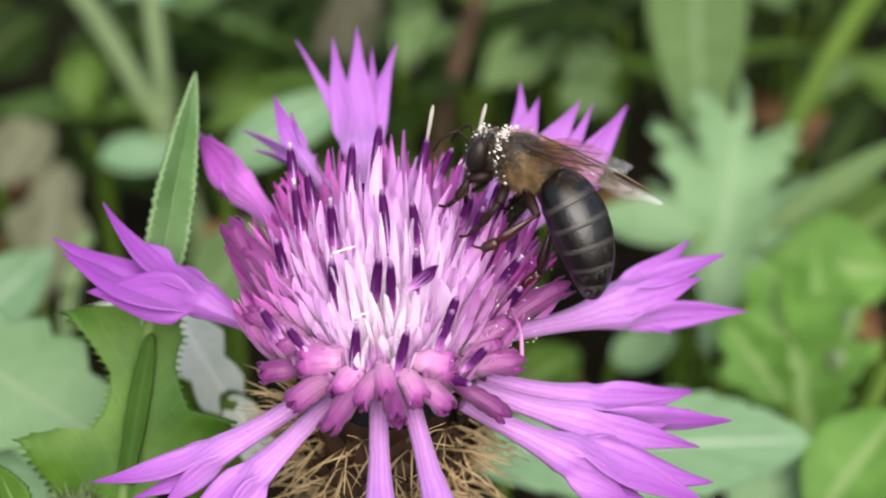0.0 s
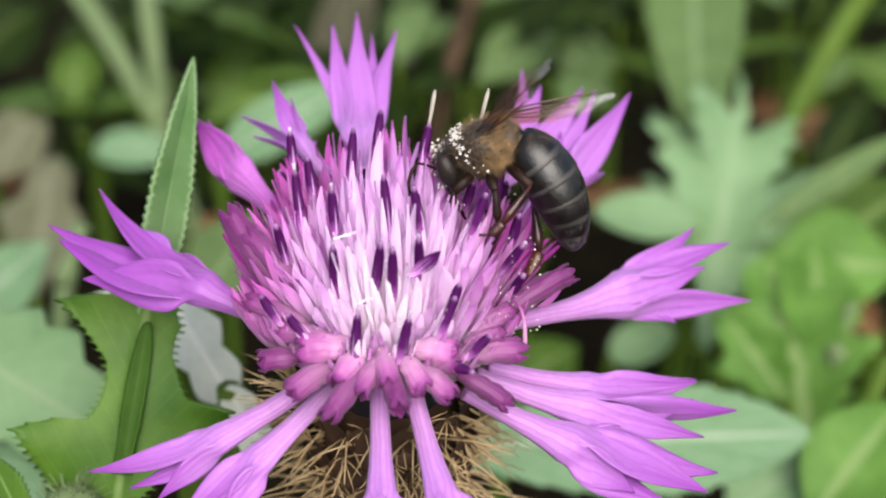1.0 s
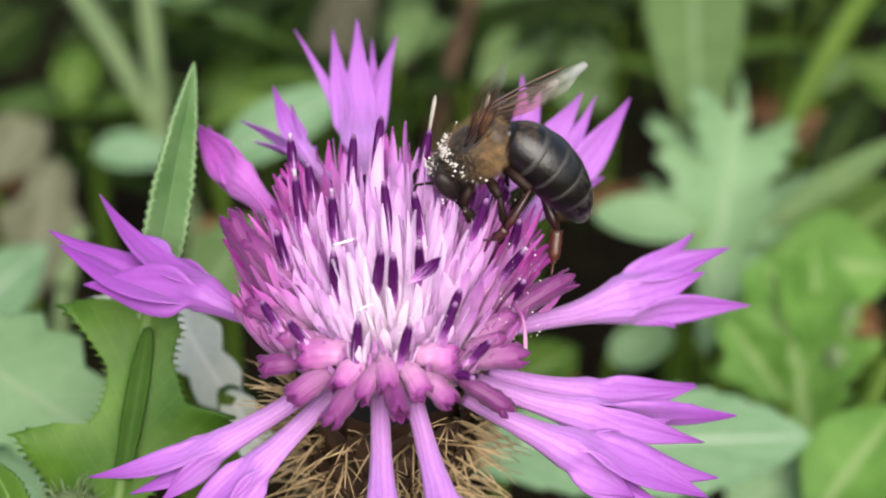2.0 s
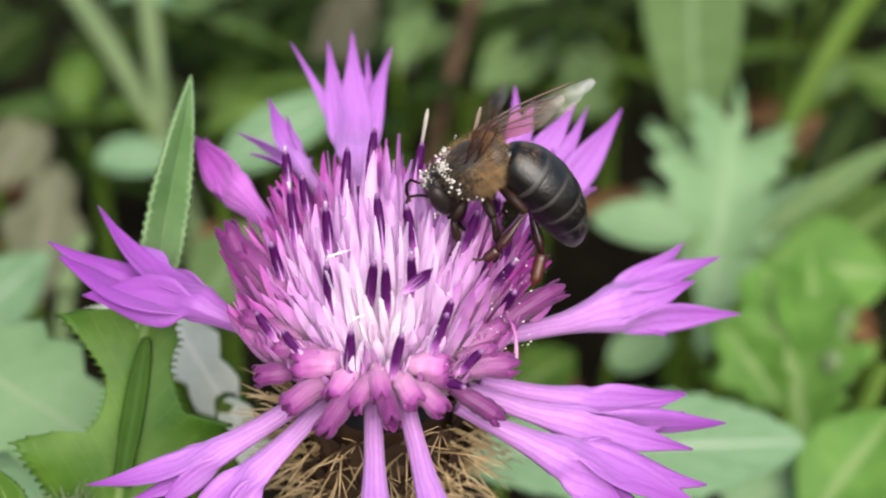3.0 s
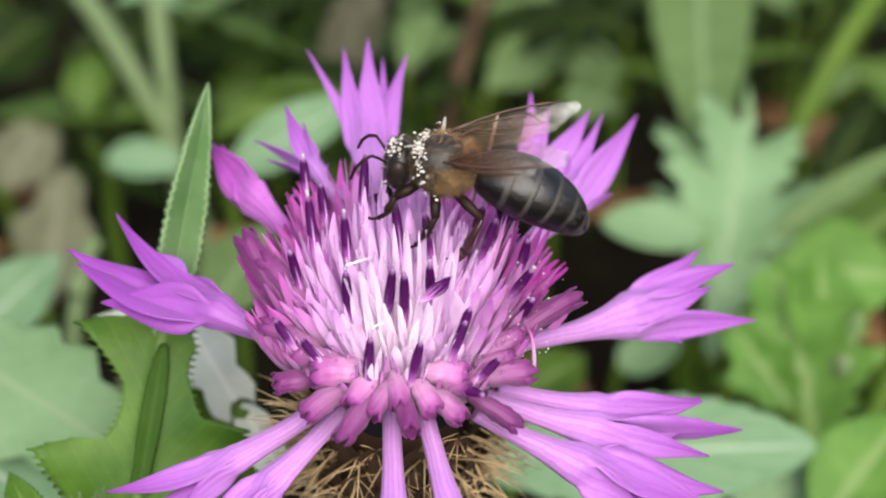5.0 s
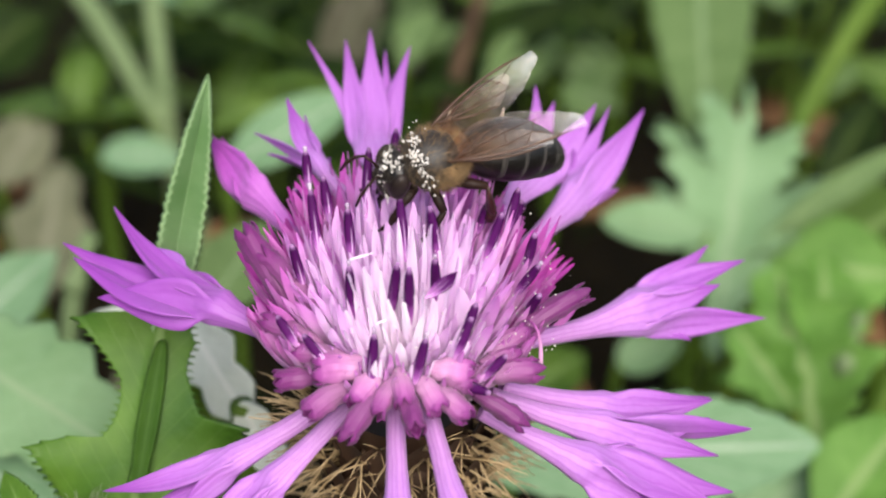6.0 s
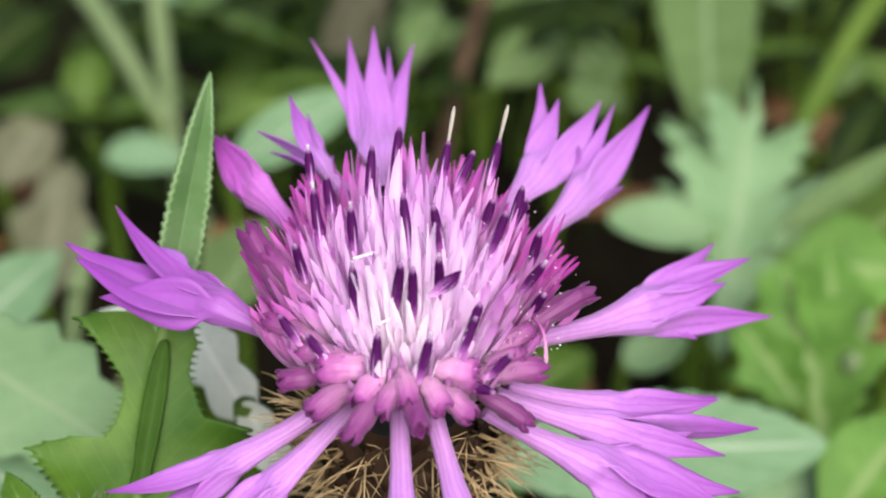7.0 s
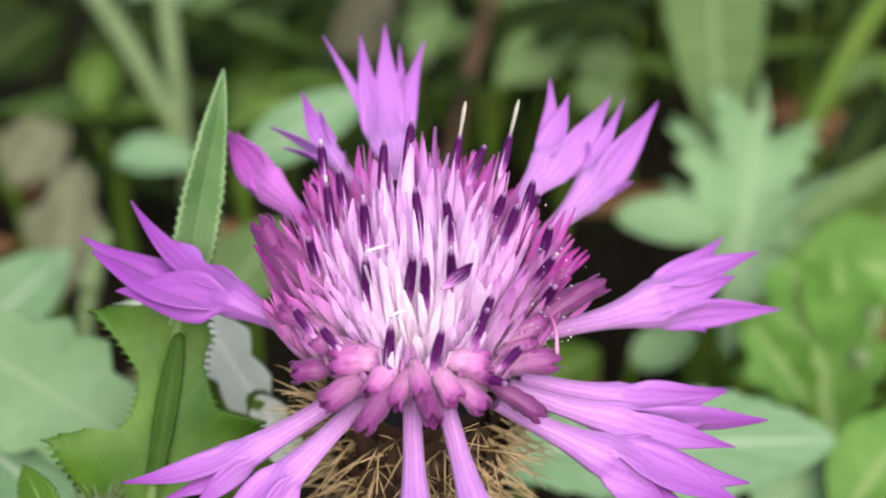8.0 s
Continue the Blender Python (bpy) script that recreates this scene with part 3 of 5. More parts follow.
weed("weed_leaf", (0.0307, 0.3052, 0.0261), (0.0475, 0.3232, 0.0370), 0.008, (0.1, -0.7, 0.6), LEAF_GREEN, "narrow green weed leaf far behind", seed=70)


# softer mid-green leaves behind the flower head
weed("weed_leaf", (0.0016, 0.3089, 0.0329), (0.0154, 0.3322, 0.0430), 0.0195, (-0.1, -0.7, 0.6), LEAF_DULL, "dull green weed leaf behind the flower", seed=80, ns=30, wave=0.08, teeth=9, tooth=0.06)
weed("weed_leaf", (0.0100, 0.2903, 0.0405), (0.0303, 0.3112, 0.0464), 0.0150, (0.0, -0.7, 0.6), LEAF_DULL, "dull green weed leaf behind the flower", seed=81, ns=30, wave=0.08, teeth=9, tooth=0.06)
weed("weed_leaf", (0.0357, 0.3650, 0.0296), (0.0152, 0.3827, 0.0305), 0.024, (0.1, -0.7, 0.6), LEAF_DULL, "dull green weed leaf behind the flower", seed=82, ns=30, wave=0.08, teeth=9, tooth=0.06)
weed("weed_leaf", (0.0569, 0.3651, 0.0295), (0.0412, 0.3774, 0.0309), 0.021, (-0.1, -0.7, 0.6), LEAF_SHADED, "dark green weed leaf in painted shade behind the flower", seed=83, ns=30, wave=0.08, teeth=9, tooth=0.06)
weed("weed_leaf", (0.0070, 0.3437, 0.0329), (0.0306, 0.3593, 0.0358), 0.018, (0.0, -0.7, 0.6), LEAF_DULL, "dull green weed leaf behind the flower", seed=84, ns=30, wave=0.08, teeth=9, tooth=0.06)
weed("weed_leaf", (-0.0331, 0.3026, 0.0324), (-0.0190, 0.3397, 0.0564), 0.0150, (0.1, -0.8, 0.5), LEAF_HUSK, "dull beige weed leaf behind the flower", seed=91, ns=30, wave=0.08, teeth=9, tooth=0.05)
weed("weed_leaf", (-0.0114, 0.3112, 0.0369), (-0.0030, 0.3341, 0.0466), 0.0120, (-0.1, -0.8, 0.5), LEAF_DULL, "dull green weed leaf behind the flower", seed=92, ns=30, wave=0.08, teeth=9, tooth=0.05)
weed("weed_leaf", (-0.0388, 0.1600, 0.0554), (-0.0302, 0.1807, 0.0611), 0.0120, (0.1, -0.8, 0.5), LEAF_DULL, "dull green weed leaf behind the flower", seed=93, ns=30, wave=0.08, teeth=9, tooth=0.05)
weed("weed_leaf", (0.0281, 0.2717, 0.0481), (0.0408, 0.2645, 0.0454), 0.0135, (0.1, -0.7, 0.6), LEAF_DULL, "dull green weed leaf behind the flower", seed=85, ns=30, wave=0.08, teeth=9, tooth=0.06)
weed("weed_leaf", (-0.0049, 0.3653, 0.0306), (-0.0196, 0.3824, 0.0303), 0.021, (-0.1, -0.7, 0.6), LEAF_DULL, "dull green weed leaf behind the flower", seed=86, ns=30, wave=0.08, teeth=9, tooth=0.06)
weed("weed_leaf", (-0.0305, 0.3119, 0.0383), (-0.0494, 0.3299, 0.0399), 0.018, (0.0, -0.7, 0.6), LEAF_SHADED, "dark green weed leaf in painted shade behind the flower", seed=87, ns=30, wave=0.08, teeth=9, tooth=0.06)
weed("weed_leaf", (0.0476, 0.3114, 0.0366), (0.0307, 0.3121, 0.0381), 0.015, (0.1, -0.7, 0.6), LEAF_DULL, "dull green weed leaf behind the flower", seed=88, ns=30, wave=0.08, teeth=9, tooth=0.06)
weed("weed_leaf", (-0.0566, 0.3363, 0.0410), (-0.0749, 0.3479, 0.0413), 0.018, (-0.1, -0.7, 0.6), LEAF_DULL, "dull green weed leaf behind the flower", seed=89, ns=30, wave=0.08, teeth=9, tooth=0.06)


weed("weed_leaf", (-0.0890, 0.2776, 0.0397), (-0.0895, 0.2903, 0.0496), 0.0125, (0.0, -0.7, 0.6), LEAF_GREEN, "rounded green weed leaf far behind", blunt=0.55, seed=95)


def litter(count, seed):
    """Dead leaves flat on the soil, in the dark hollows and between the stalks."""
    rnd = random.Random(seed)
    for i in range(count):
        x, y = rnd.uniform(-0.2, 0.2), rnd.uniform(0.14, 0.5)
        a = rnd.uniform(0, 6.283)
        l = rnd.uniform(0.010, 0.024)
        root = empty("dead_leaf", pose(x, y, 0.0), "brown dead leaf lying on the soil", "dead leaf", "litter on the soil")
        sh = blade(Shape(), (0, 0, 0.004), (l * math.cos(a), l * math.sin(a), 0.006 + rnd.uniform(0, 0.004)), l * rnd.uniform(0.35, 0.6), (rnd.uniform(-0.3, 0.3), rnd.uniform(-0.4, 0.2), 1), ns=16, nt=4, cup=0.25, wave=0.15, seed=i)
        part("leaf_blade", sh, rnd.choice((LEAF_DRY, LEAF_DRY, LEAF_BEIGE)), root, thick=0.0003)
        st = Shape()
        st.tube([vec(-0.3 * l * math.cos(a), -0.3 * l * math.sin(a), 0.0), vec(0, 0, 0.0042)], [0.0003, 0.0004], 6)
        part("leaf_stalk", st, STALK_BROWN, root)


litter(45, 77)


def grass(count, seed):
    """Short grass and sprouts all over the ground, round the place as well."""
    rnd = random.Random(seed)
    sh = Shape()
    for i in range(count):
        y = rnd.uniform(-0.3, 1.3)
        x = rnd.uniform(-0.8, 0.8)
        h = rnd.uniform(0.012, 0.04)
        if hollow(x, y):
            continue
        if y < 0.16 and abs(x) < 0.12:
            h *= 0.6
        a = rnd.uniform(0, 6.28)
        b = vec(x, y, -0.004)
        blade(sh, b, b + vec(math.cos(a) * h * 0.6, math.sin(a) * h * 0.6, h), rnd.uniform(0.001, 0.0028), (math.cos(a), math.sin(a), -0.4), ns=5, nt=1, bend=-0.1, seed=i)
    # the grass takes the leaf colour with shade painted in
    return tagged(part("grass", sh, LEAF_SHADED), "dark green short grass and sprouts on the soil, in painted shade", "grass", kind="stuff")


grass(5000, 5)


# ---- the flower ----
HEART = vec(-0.0046, 0.0758, 0.1032)


def ray(az, el):
    a, e = radians(az), radians(el)
    return vec(math.cos(e) * math.cos(a), math.cos(e) * math.sin(a), math.sin(e))


FLOWER = thing_at("thistle_flower", HEART.x + 0.004, HEART.y + 0.012, "purple thistle-like flower head with a pale centre on a spiny stalk", "flower")
FLOWER_BACK = FLOWER.matrix_basis.inverted()


CORE = HEART + vec(0.0002, 0.0060, 0.0020)


def ray_floret(root, throat, tips, wide, tube=0.62, flat=0.6, deep=0.0, sag=0.04, bow=0.0, seed=0, mat=None):
    """A large outer floret: a slim tube that flares to a funnel and splits into pointed lobes. wide and tube in millimetres; tips: end of a lobe, its width in millimetres."""
    rnd = random.Random(seed)
    sh = Shape()
    root, throat = vec(root), vec(throat)
    ends = [vec(p) for p, _ in tips]
    axis = (throat - root).normalized()
    full = (throat - root).length
    far = max(ends, key=lambda p: (p - ends[0]).length)
    spread = far - ends[0]
    spread = spread - axis * spread.dot(axis)
    side = spread.normalized() if spread.length > 1e-5 else axis.cross(vec(0, 0, 1)).normalized()
    up = side.cross(axis).normalized()
    mid = (root + throat) / 2 - vec(0, 0, sag * full)
    k_lobes, per, m = len(ends), 8, 18
    n = k_lobes * per
    qs = []
    for j, end in enumerate(ends):
        off = end - throat
        qs.append(math.atan2(off.dot(up) / flat + (0.0007 if j % 2 else -0.0007), off.dot(side)) % (2 * math.pi))
    order = sorted(range(k_lobes), key=lambda j: qs[j])
    turn = math.atan2(sum(math.sin(qs[j] - 2 * math.pi * (r + 0.5) / k_lobes) for r, j in enumerate(order)), sum(math.cos(qs[j] - 2 * math.pi * (r + 0.5) / k_lobes) for r, j in enumerate(order)))
    rows = []
    for k in range(m + 1):
        t = k / m
        r = (tube + (wide - tube) * t ** 3.0) / 1000
        fl = 1 + (flat - 1) * t
        c = bezier(root, mid, throat, t)
        rows.append([sh.point(c + side * (r * (1 + 0.05 * math.cos(5 * q + seed)) * math.cos(q)) + up * (r * fl * math.sin(q) * (1 + 0.06 * math.sin(3 * q + seed))), q / math.pi - 1, 0.55 * t, deep)
                     for q in (turn + 2 * math.pi * i / n for i in range(n))])
    sh.grid(rows, True)
    for rank, j in enumerate(order):
        end, width = ends[j], tips[j][1]
        prev = [rows[-1][(rank * per + i) % n] for i in range(per + 1)]
        prev0 = prev
        ring = [vec(sh.points[i]) for i in prev]
        root_mid = sum(ring, vec(0, 0, 0)) / len(ring)
        off = end - root_mid
        knee = root_mid + axis * (0.45 * off.length) - vec(0, 0, bow * off.length) + up * (rnd.uniform(-0.04, 0.04) * off.length)
        across = (ring[-1] - ring[0]).normalized()
        twist = rnd.uniform(-0.3, 0.3)
        steps = 20
        for k in range(1, steps + 1):
            t = k / steps
            p, way = bezier(root_mid, knee, end, t), bezier_way(root_mid, knee, end, t)
            a = across * (1 - 0.75 * t) + side * (0.75 * t * (1 if across.dot(side) >= 0 else -1))
            a = (a - way * a.dot(way)).normalized()
            face = way.cross(a).normalized()
            a = (a + face * (twist * t)).normalized()
            half = width / 2000 * (0.74 + 0.46 * math.sin(math.pi * min(1.0, t * 1.15))) * max(1 - t ** 3.0, 0.012) ** 0.9
            blend = min(1.0, t * 3.6)
            blend = blend * blend * (3 - 2 * blend)
            row = []
            for i in range(per + 1):
                e = 2 * i / per - 1
                strap = p + a * (half * e) + face * (-0.2 * half * (1 - e * e) + 0.06 * half * math.cos(9 * e + seed))
                row.append(sh.point((ring[i] + (p - root_mid)) * (1 - blend) + strap * blend, sh.u[prev0[i]], 0.55 + 0.45 * t, deep))
            sh.grid([prev, row])
            prev = row
    return part("ray_floret", sh, mat or PETAL_RAY, FLOWER, thick=0.00014, place=FLOWER_BACK)


def disc_floret(foot, tip, way, anther=0.0, style=0.0, deep=0.0, seed=0, wide=0.60, cut=0.56, reach=1.0):
    """A small inner floret from foot to tip, which it reaches along way: tube, five narrow lobes and, where it is ripe, a dark anther tube (in millimetres) with a pale style."""
    rnd = random.Random(seed * 7 + 1)
    foot, tip, way = vec(foot), vec(tip), vec(way).normalized()
    full = (tip - foot).length
    mid = tip - way * (0.55 * full)
    sh = Shape()
    _, up = side_frame((tip - foot).normalized(), vec(0.2, 0.1, 1))
    n, steps = 10, 7
    rows = []
    wide = wide / 1000 * max(0.45, min(1.0, full / 0.0125))
    for k in range(steps + 1):
        t = k / steps
        s = t * cut
        r = 0.00030 + (wide - 0.00030) * t ** 1.3
        a, b = side_frame(bezier_way(foot, mid, tip, s), up)
        c = bezier(foot, mid, tip, s)
        rows.append([sh.point(c + a * (r * math.cos(q)) + b * (r * math.sin(q)), q, s, deep) for q in (2 * math.pi * i / n for i in range(n))])
    sh.grid(rows, True)
    for j in range(5):
        prev = [rows[-1][(2 * j + i) % n] for i in range(3)]
        l = (reach - cut) * rnd.uniform(0.7, 1.1)
        flare = rnd.uniform(-0.3, 0.9)
        twist, curl_in = rnd.uniform(-0.5, 0.5), rnd.uniform(-0.9, 0.25)
        for k in range(1, 7):
            t = k / 6
            s = cut + l * t
            a, b = side_frame(bezier_way(foot, mid, tip, min(s, 1)), up)
            c = bezier(foot, mid, tip, min(s, 1)) + way * max(0.0, (s - 1) * full)
            r = wide * (1 + flare * t + curl_in * max(0.0, t - 0.6))
            half = math.pi / 5 * (1.0 - 0.30 * min(1.0, 3 * t)) * (1 - t ** 4) + 0.04
            q0 = 2 * math.pi * (2 * j + 1) / n + twist * t * t
            row = [sh.point(c + a * (r * math.cos(q) * dr) + b * (r * math.sin(q) * dr), e, min(s, 1), deep) for e, q, dr in ((-1, q0 - half, 1), (0, q0, 1.12), (1, q0 + half, 1))]
            sh.grid([prev, row])
            prev = row
    ob = part("disc_floret", sh, PETAL_DISC, FLOWER, place=FLOWER_BACK)
    if anther:
        sa = Shape()
        l = anther / 1000
        pts = [tip - way * (l * (1 - k / 10)) for k in range(11)]
        sa.tube(pts, [0.00016, 0.00025, 0.00032, 0.00036, 0.00038, 0.00039, 0.00038, 0.00036, 0.00033, 0.00027, 0.00013], 10)
        part("anther_tube", sa, ANTHER, ob)
    if style:
        ss = Shape()
        e = style / 1000
        ss.tube([tip - way * 0.0003, tip + way * (e * 0.4), tip + way * (e * 0.8), tip + way * e], [0.00012, 0.00016, 0.00017, 0.00007], 7)
        part("style", ss, PALE_TIP if style > 1 else ANTHER_TIP, ob, "pale style tip")
    return ob


def throat_floret(foot, tip, wide, deep=0.5, seed=0, mouth=1.0, anther=0.0):
    """A swollen, crumpled floret low on the head, with a ragged mouth of five short lobes. wide and anther in millimetres."""
    rnd = random.Random(seed * 13 + 5)
    foot, tip = vec(foot), vec(tip)
    way = (tip - foot).normalized()
    full = (tip - foot).length
    _, up = side_frame(way, vec(0.1, 0.2, 1))
    mid = (foot + tip) / 2 + up * (0.06 * full)
    sh = Shape()
    n, steps, cut = 20, 12, 0.82
    rows = []
    wide = wide * 0.9 / 1000

    def crumple(p):
        return 1 + 0.26 * noise.noise(p * 1300.0) + 0.12 * noise.noise(p * 4000.0)
    for k in range(steps + 1):
        t = k / steps
        s = t * cut
        r = wide * (0.45 + 0.55 * math.sin(math.pi * min(0.62, 0.62 * t ** 0.85)))
        a, b = side_frame(bezier_way(foot, mid, tip, s), up)
        c = bezier(foot, mid, tip, s)
        rows.append([sh.point(c + (a * math.cos(q) + b * math.sin(q)) * (r * (1 + 0.05 * math.cos(5 * q)) * crumple(c + a * (r * math.cos(q)) + b * (r * math.sin(q)))), q / math.pi - 1, 0.66 * t, deep)
                     for q in (2 * math.pi * i / n for i in range(n))])
    sh.grid(rows, True)
    per = n // 5
    for j in range(5):
        prev = [rows[-1][(per * j + i) % n] for i in range(per + 1)]
        l = (1 - cut) * rnd.uniform(0.75, 1.15)
        flare = mouth * rnd.uniform(-0.25, 0.45) - 0.25
        for k in range(1, 7):
            t = k / 6
            s = cut + l * t
            a, b = side_frame(bezier_way(foot, mid, tip, min(s, 1)), up)
            c = bezier(foot, mid, tip, min(s, 1)) + way * max(0.0, (s - 1) * full)
            r = wide * (0.96 + flare * t * t)
            half = math.pi / 5 * max(1 - t ** 2.2, 0.05)
            q0 = 2 * math.pi * per * (j + 0.5) / n
            row = []
            for i in range(per + 1):
                e = 2 * i / per - 1
                q = q0 + half * e
                row.append(sh.point(c + (a * math.cos(q) + b * math.sin(q)) * (r * (1 + 0.1 * (1 - e * e)) * crumple(c + a * (r * math.cos(q)) + b * (r * math.sin(q)))), e, 0.66 + 0.34 * t, deep))
            sh.grid([prev, row])
            prev = row
    ob = part("disc_floret", sh, PETAL_THROAT, FLOWER, "swollen pink floret with a magenta mouth", thick=0.00012, place=FLOWER_BACK)
    if anther:
        sa = Shape()
        l = anther / 1000
        sa.tube([tip + way * (l * (k / 8 - 0.62)) for k in range(9)], [0.00022, 0.00034, 0.00038, 0.0004, 0.0004, 0.00038, 0.00034, 0.00028, 0.00014], 10)
        part("anther_tube", sa, ANTHER, ob)
    return ob


# outer florets
ray_floret((-0.0128, 0.0781, 0.1072), (-0.0184, 0.0802, 0.1090),
           [((-0.0314, 0.0852, 0.1118), 3.2), ((-0.0278, 0.0880, 0.1136), 2.2), ((-0.0303, 0.0838, 0.1113), 4.0), ((-0.0223, 0.0843, 0.1101), 2.2), ((-0.0281, 0.0814, 0.1091), 3.6)], 1.5, flat=0.85, deep=0.62, bow=0.12, seed=1)
ray_floret((-0.0115, 0.0851, 0.1113), (-0.0168, 0.0909, 0.1134),
           [((-0.0212, 0.0960, 0.1163), 3.0), ((-0.0202, 0.0963, 0.1159), 2.6), ((-0.0192, 0.0952, 0.1149), 2.4), ((-0.0200, 0.0937, 0.1144), 2.4)], 1.6, deep=0.15, seed=2, mat=PETAL_ROSE)
ray_floret((-0.0090, 0.0871, 0.1148), (-0.0114, 0.0919, 0.1152),
           [((-0.0146, 0.0976, 0.1190), 1.9), ((-0.0130, 0.0964, 0.1179), 1.9), ((-0.0174, 0.0965, 0.1162), 1.1), ((-0.0161, 0.0943, 0.1153), 1.7), ((-0.0108, 0.0942, 0.1150), 1.5)], 1.2, seed=3)
# negative deep on these three back florets paints in light shining through them
ray_floret((-0.0063, 0.0873, 0.1152), (-0.0070, 0.0940, 0.1154),
           [((-0.0133, 0.1043, 0.1216), 1.1), ((-0.0100, 0.1049, 0.1216), 1.9), ((-0.0078, 0.1054, 0.1224), 2.4), ((-0.0065, 0.1054, 0.1205), 1.4), ((-0.0042, 0.1041, 0.1212), 2.3)], 1.6, flat=0.5, deep=-0.4, seed=4)
ray_floret((0.0018, 0.0860, 0.1128), (0.0064, 0.0944, 0.1132),
           [((0.0069, 0.1020, 0.1184), 2.1), ((0.0086, 0.1013, 0.1172), 2.0), ((0.0123, 0.1012, 0.1170), 2.5), ((0.0132, 0.1012, 0.1150), 2.0)], 1.8, flat=0.45, deep=-0.4, seed=5)
ray_floret((0.0042, 0.0840, 0.1113), (0.0098, 0.0934, 0.1115),
           [((0.0135, 0.1011, 0.1168), 1.4), ((0.0167, 0.1019, 0.1162), 3.0), ((0.0101, 0.0974, 0.1144), 1.8), ((0.0141, 0.0966, 0.1109), 2.0)], 1.7, flat=0.5, deep=-0.3, seed=6)
ray_floret((0.0051, 0.0783, 0.1073), (0.0142, 0.0840, 0.1061),
           [((0.0209, 0.0898, 0.1091), 2.7), ((0.0240, 0.0892, 0.1080), 2.6), ((0.0217, 0.0873, 0.1068), 2.4), ((0.0258, 0.0868, 0.1038), 2.5), ((0.0192, 0.0846, 0.1030), 1.9)], 1.9, flat=0.6, seed=7)
ray_floret((0.0031, 0.0757, 0.1049), (0.0109, 0.0770, 0.1020),
           [((0.0199, 0.0790, 0.1014), 1.8), ((0.0200, 0.0785, 0.1015), 2.6), ((0.0155, 0.0770, 0.0999), 2.3)], 1.2, flat=0.7, deep=0.15, seed=8)
ray_floret((0.0022, 0.0745, 0.1049), (0.0108, 0.0753, 0.1011),
           [((0.0197, 0.0778, 0.1003), 2.4), ((0.0232, 0.0778, 0.0992), 3.2), ((0.0204, 0.0759, 0.0980), 2.0), ((0.0148, 0.0752, 0.0989), 2.2)], 1.5, flat=0.6, seed=9)
ray_floret((0.0015, 0.0732, 0.1045), (0.0092, 0.0725, 0.1002),
           [((0.0211, 0.0733, 0.0966), 3.2), ((0.0203, 0.0722, 0.0956), 3.2), ((0.0169, 0.0706, 0.0959), 3.0), ((0.0143, 0.0706, 0.0970), 2.6)], 1.6, flat=0.7, deep=0.1, seed=10)
ray_floret((-0.0048, 0.0725, 0.1054), (-0.0044, 0.0648, 0.1022),
           [((-0.0061, 0.0610, 0.0996), 2.6), ((-0.0043, 0.0603, 0.0993), 2.6), ((-0.0022, 0.0610, 0.0996), 2.6), ((-0.0038, 0.0621, 0.0995), 2.4)], 1.0, tube=0.62, seed=11)
ray_floret((-0.0025, 0.0726, 0.1056), (-0.0004, 0.0649, 0.1022),
           [((-0.0015, 0.0608, 0.0992), 2.6), ((0.0008, 0.0603, 0.0993), 2.6), ((0.0027, 0.0612, 0.0999), 2.6), ((0.0012, 0.0622, 0.0995), 2.4)], 1.05, tube=0.62, seed=12)
ray_floret((-0.0094, 0.0740, 0.1050), (-0.0165, 0.0713, 0.1016),
           [((-0.0266, 0.0708, 0.0988), 1.7), ((-0.0232, 0.0694, 0.0984), 1.8), ((-0.0210, 0.0686, 0.0980), 1.7), ((-0.0225, 0.0710, 0.0991), 1.5)], 1.1, tube=0.66, flat=0.6, seed=13)
ray_floret((-0.0081, 0.0730, 0.1053), (-0.0132, 0.0687, 0.1019),
           [((-0.0177, 0.0659, 0.0991), 2.0), ((-0.0191, 0.0655, 0.0985), 2.0), ((-0.0158, 0.0649, 0.0984), 2.0), ((-0.0173, 0.0672, 0.0995), 1.8)], 1.1, tube=0.62, flat=0.6, seed=14)


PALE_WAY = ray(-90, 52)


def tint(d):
    """Florets are pale towards PALE_WAY, deep magenta away from it, to the sides and low down."""
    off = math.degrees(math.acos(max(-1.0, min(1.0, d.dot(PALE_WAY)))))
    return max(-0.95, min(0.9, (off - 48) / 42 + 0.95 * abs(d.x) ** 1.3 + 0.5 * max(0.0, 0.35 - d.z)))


# ripe inner florets with dark anther tubes
RIPE = []


def ripe(tip, way, anther, style=0.0, deep=None):
    """tip in metres, way: where it points, anther: length in millimetres."""
    tip, way = vec(tip), vec(way)
    d = (tip - CORE).normalized()
    RIPE.append(d)
    foot = CORE + vec(tip.x - CORE.x, tip.y - CORE.y, 0) * 0.55 - vec(0, 0, 0.002)
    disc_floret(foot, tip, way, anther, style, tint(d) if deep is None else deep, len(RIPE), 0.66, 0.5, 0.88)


ripe((-0.0069, 0.0844, 0.1206), (0.04, 0.63, 0.77), 5.4)
ripe((-0.0049, 0.0865, 0.1212), (0.09, 0.70, 0.70), 5.2)
ripe((-0.0012, 0.0850, 0.1207), (0.17, 0.45, 0.88), 3.6, 2.6)
ripe((0.0027, 0.0863, 0.1202), (0.24, 0.49, 0.84), 3.6, 2.7)
ripe((-0.0111, 0.0810, 0.1188), (-0.12, 0.39, 0.92), 5.0, 0.5)
ripe((-0.0082, 0.0785, 0.1186), (-0.04, 0.07, 1.00), 4.2, 0.4)
ripe((-0.0045, 0.0792, 0.1193), (-0.10, 0.30, 0.95), 5.0)
ripe((-0.0023, 0.0784, 0.1188), (-0.15, 0.10, 0.98), 4.5)
ripe((-0.0079, 0.0745, 0.1162), (0.00, -0.11, 0.99), 5.4, 0.4)
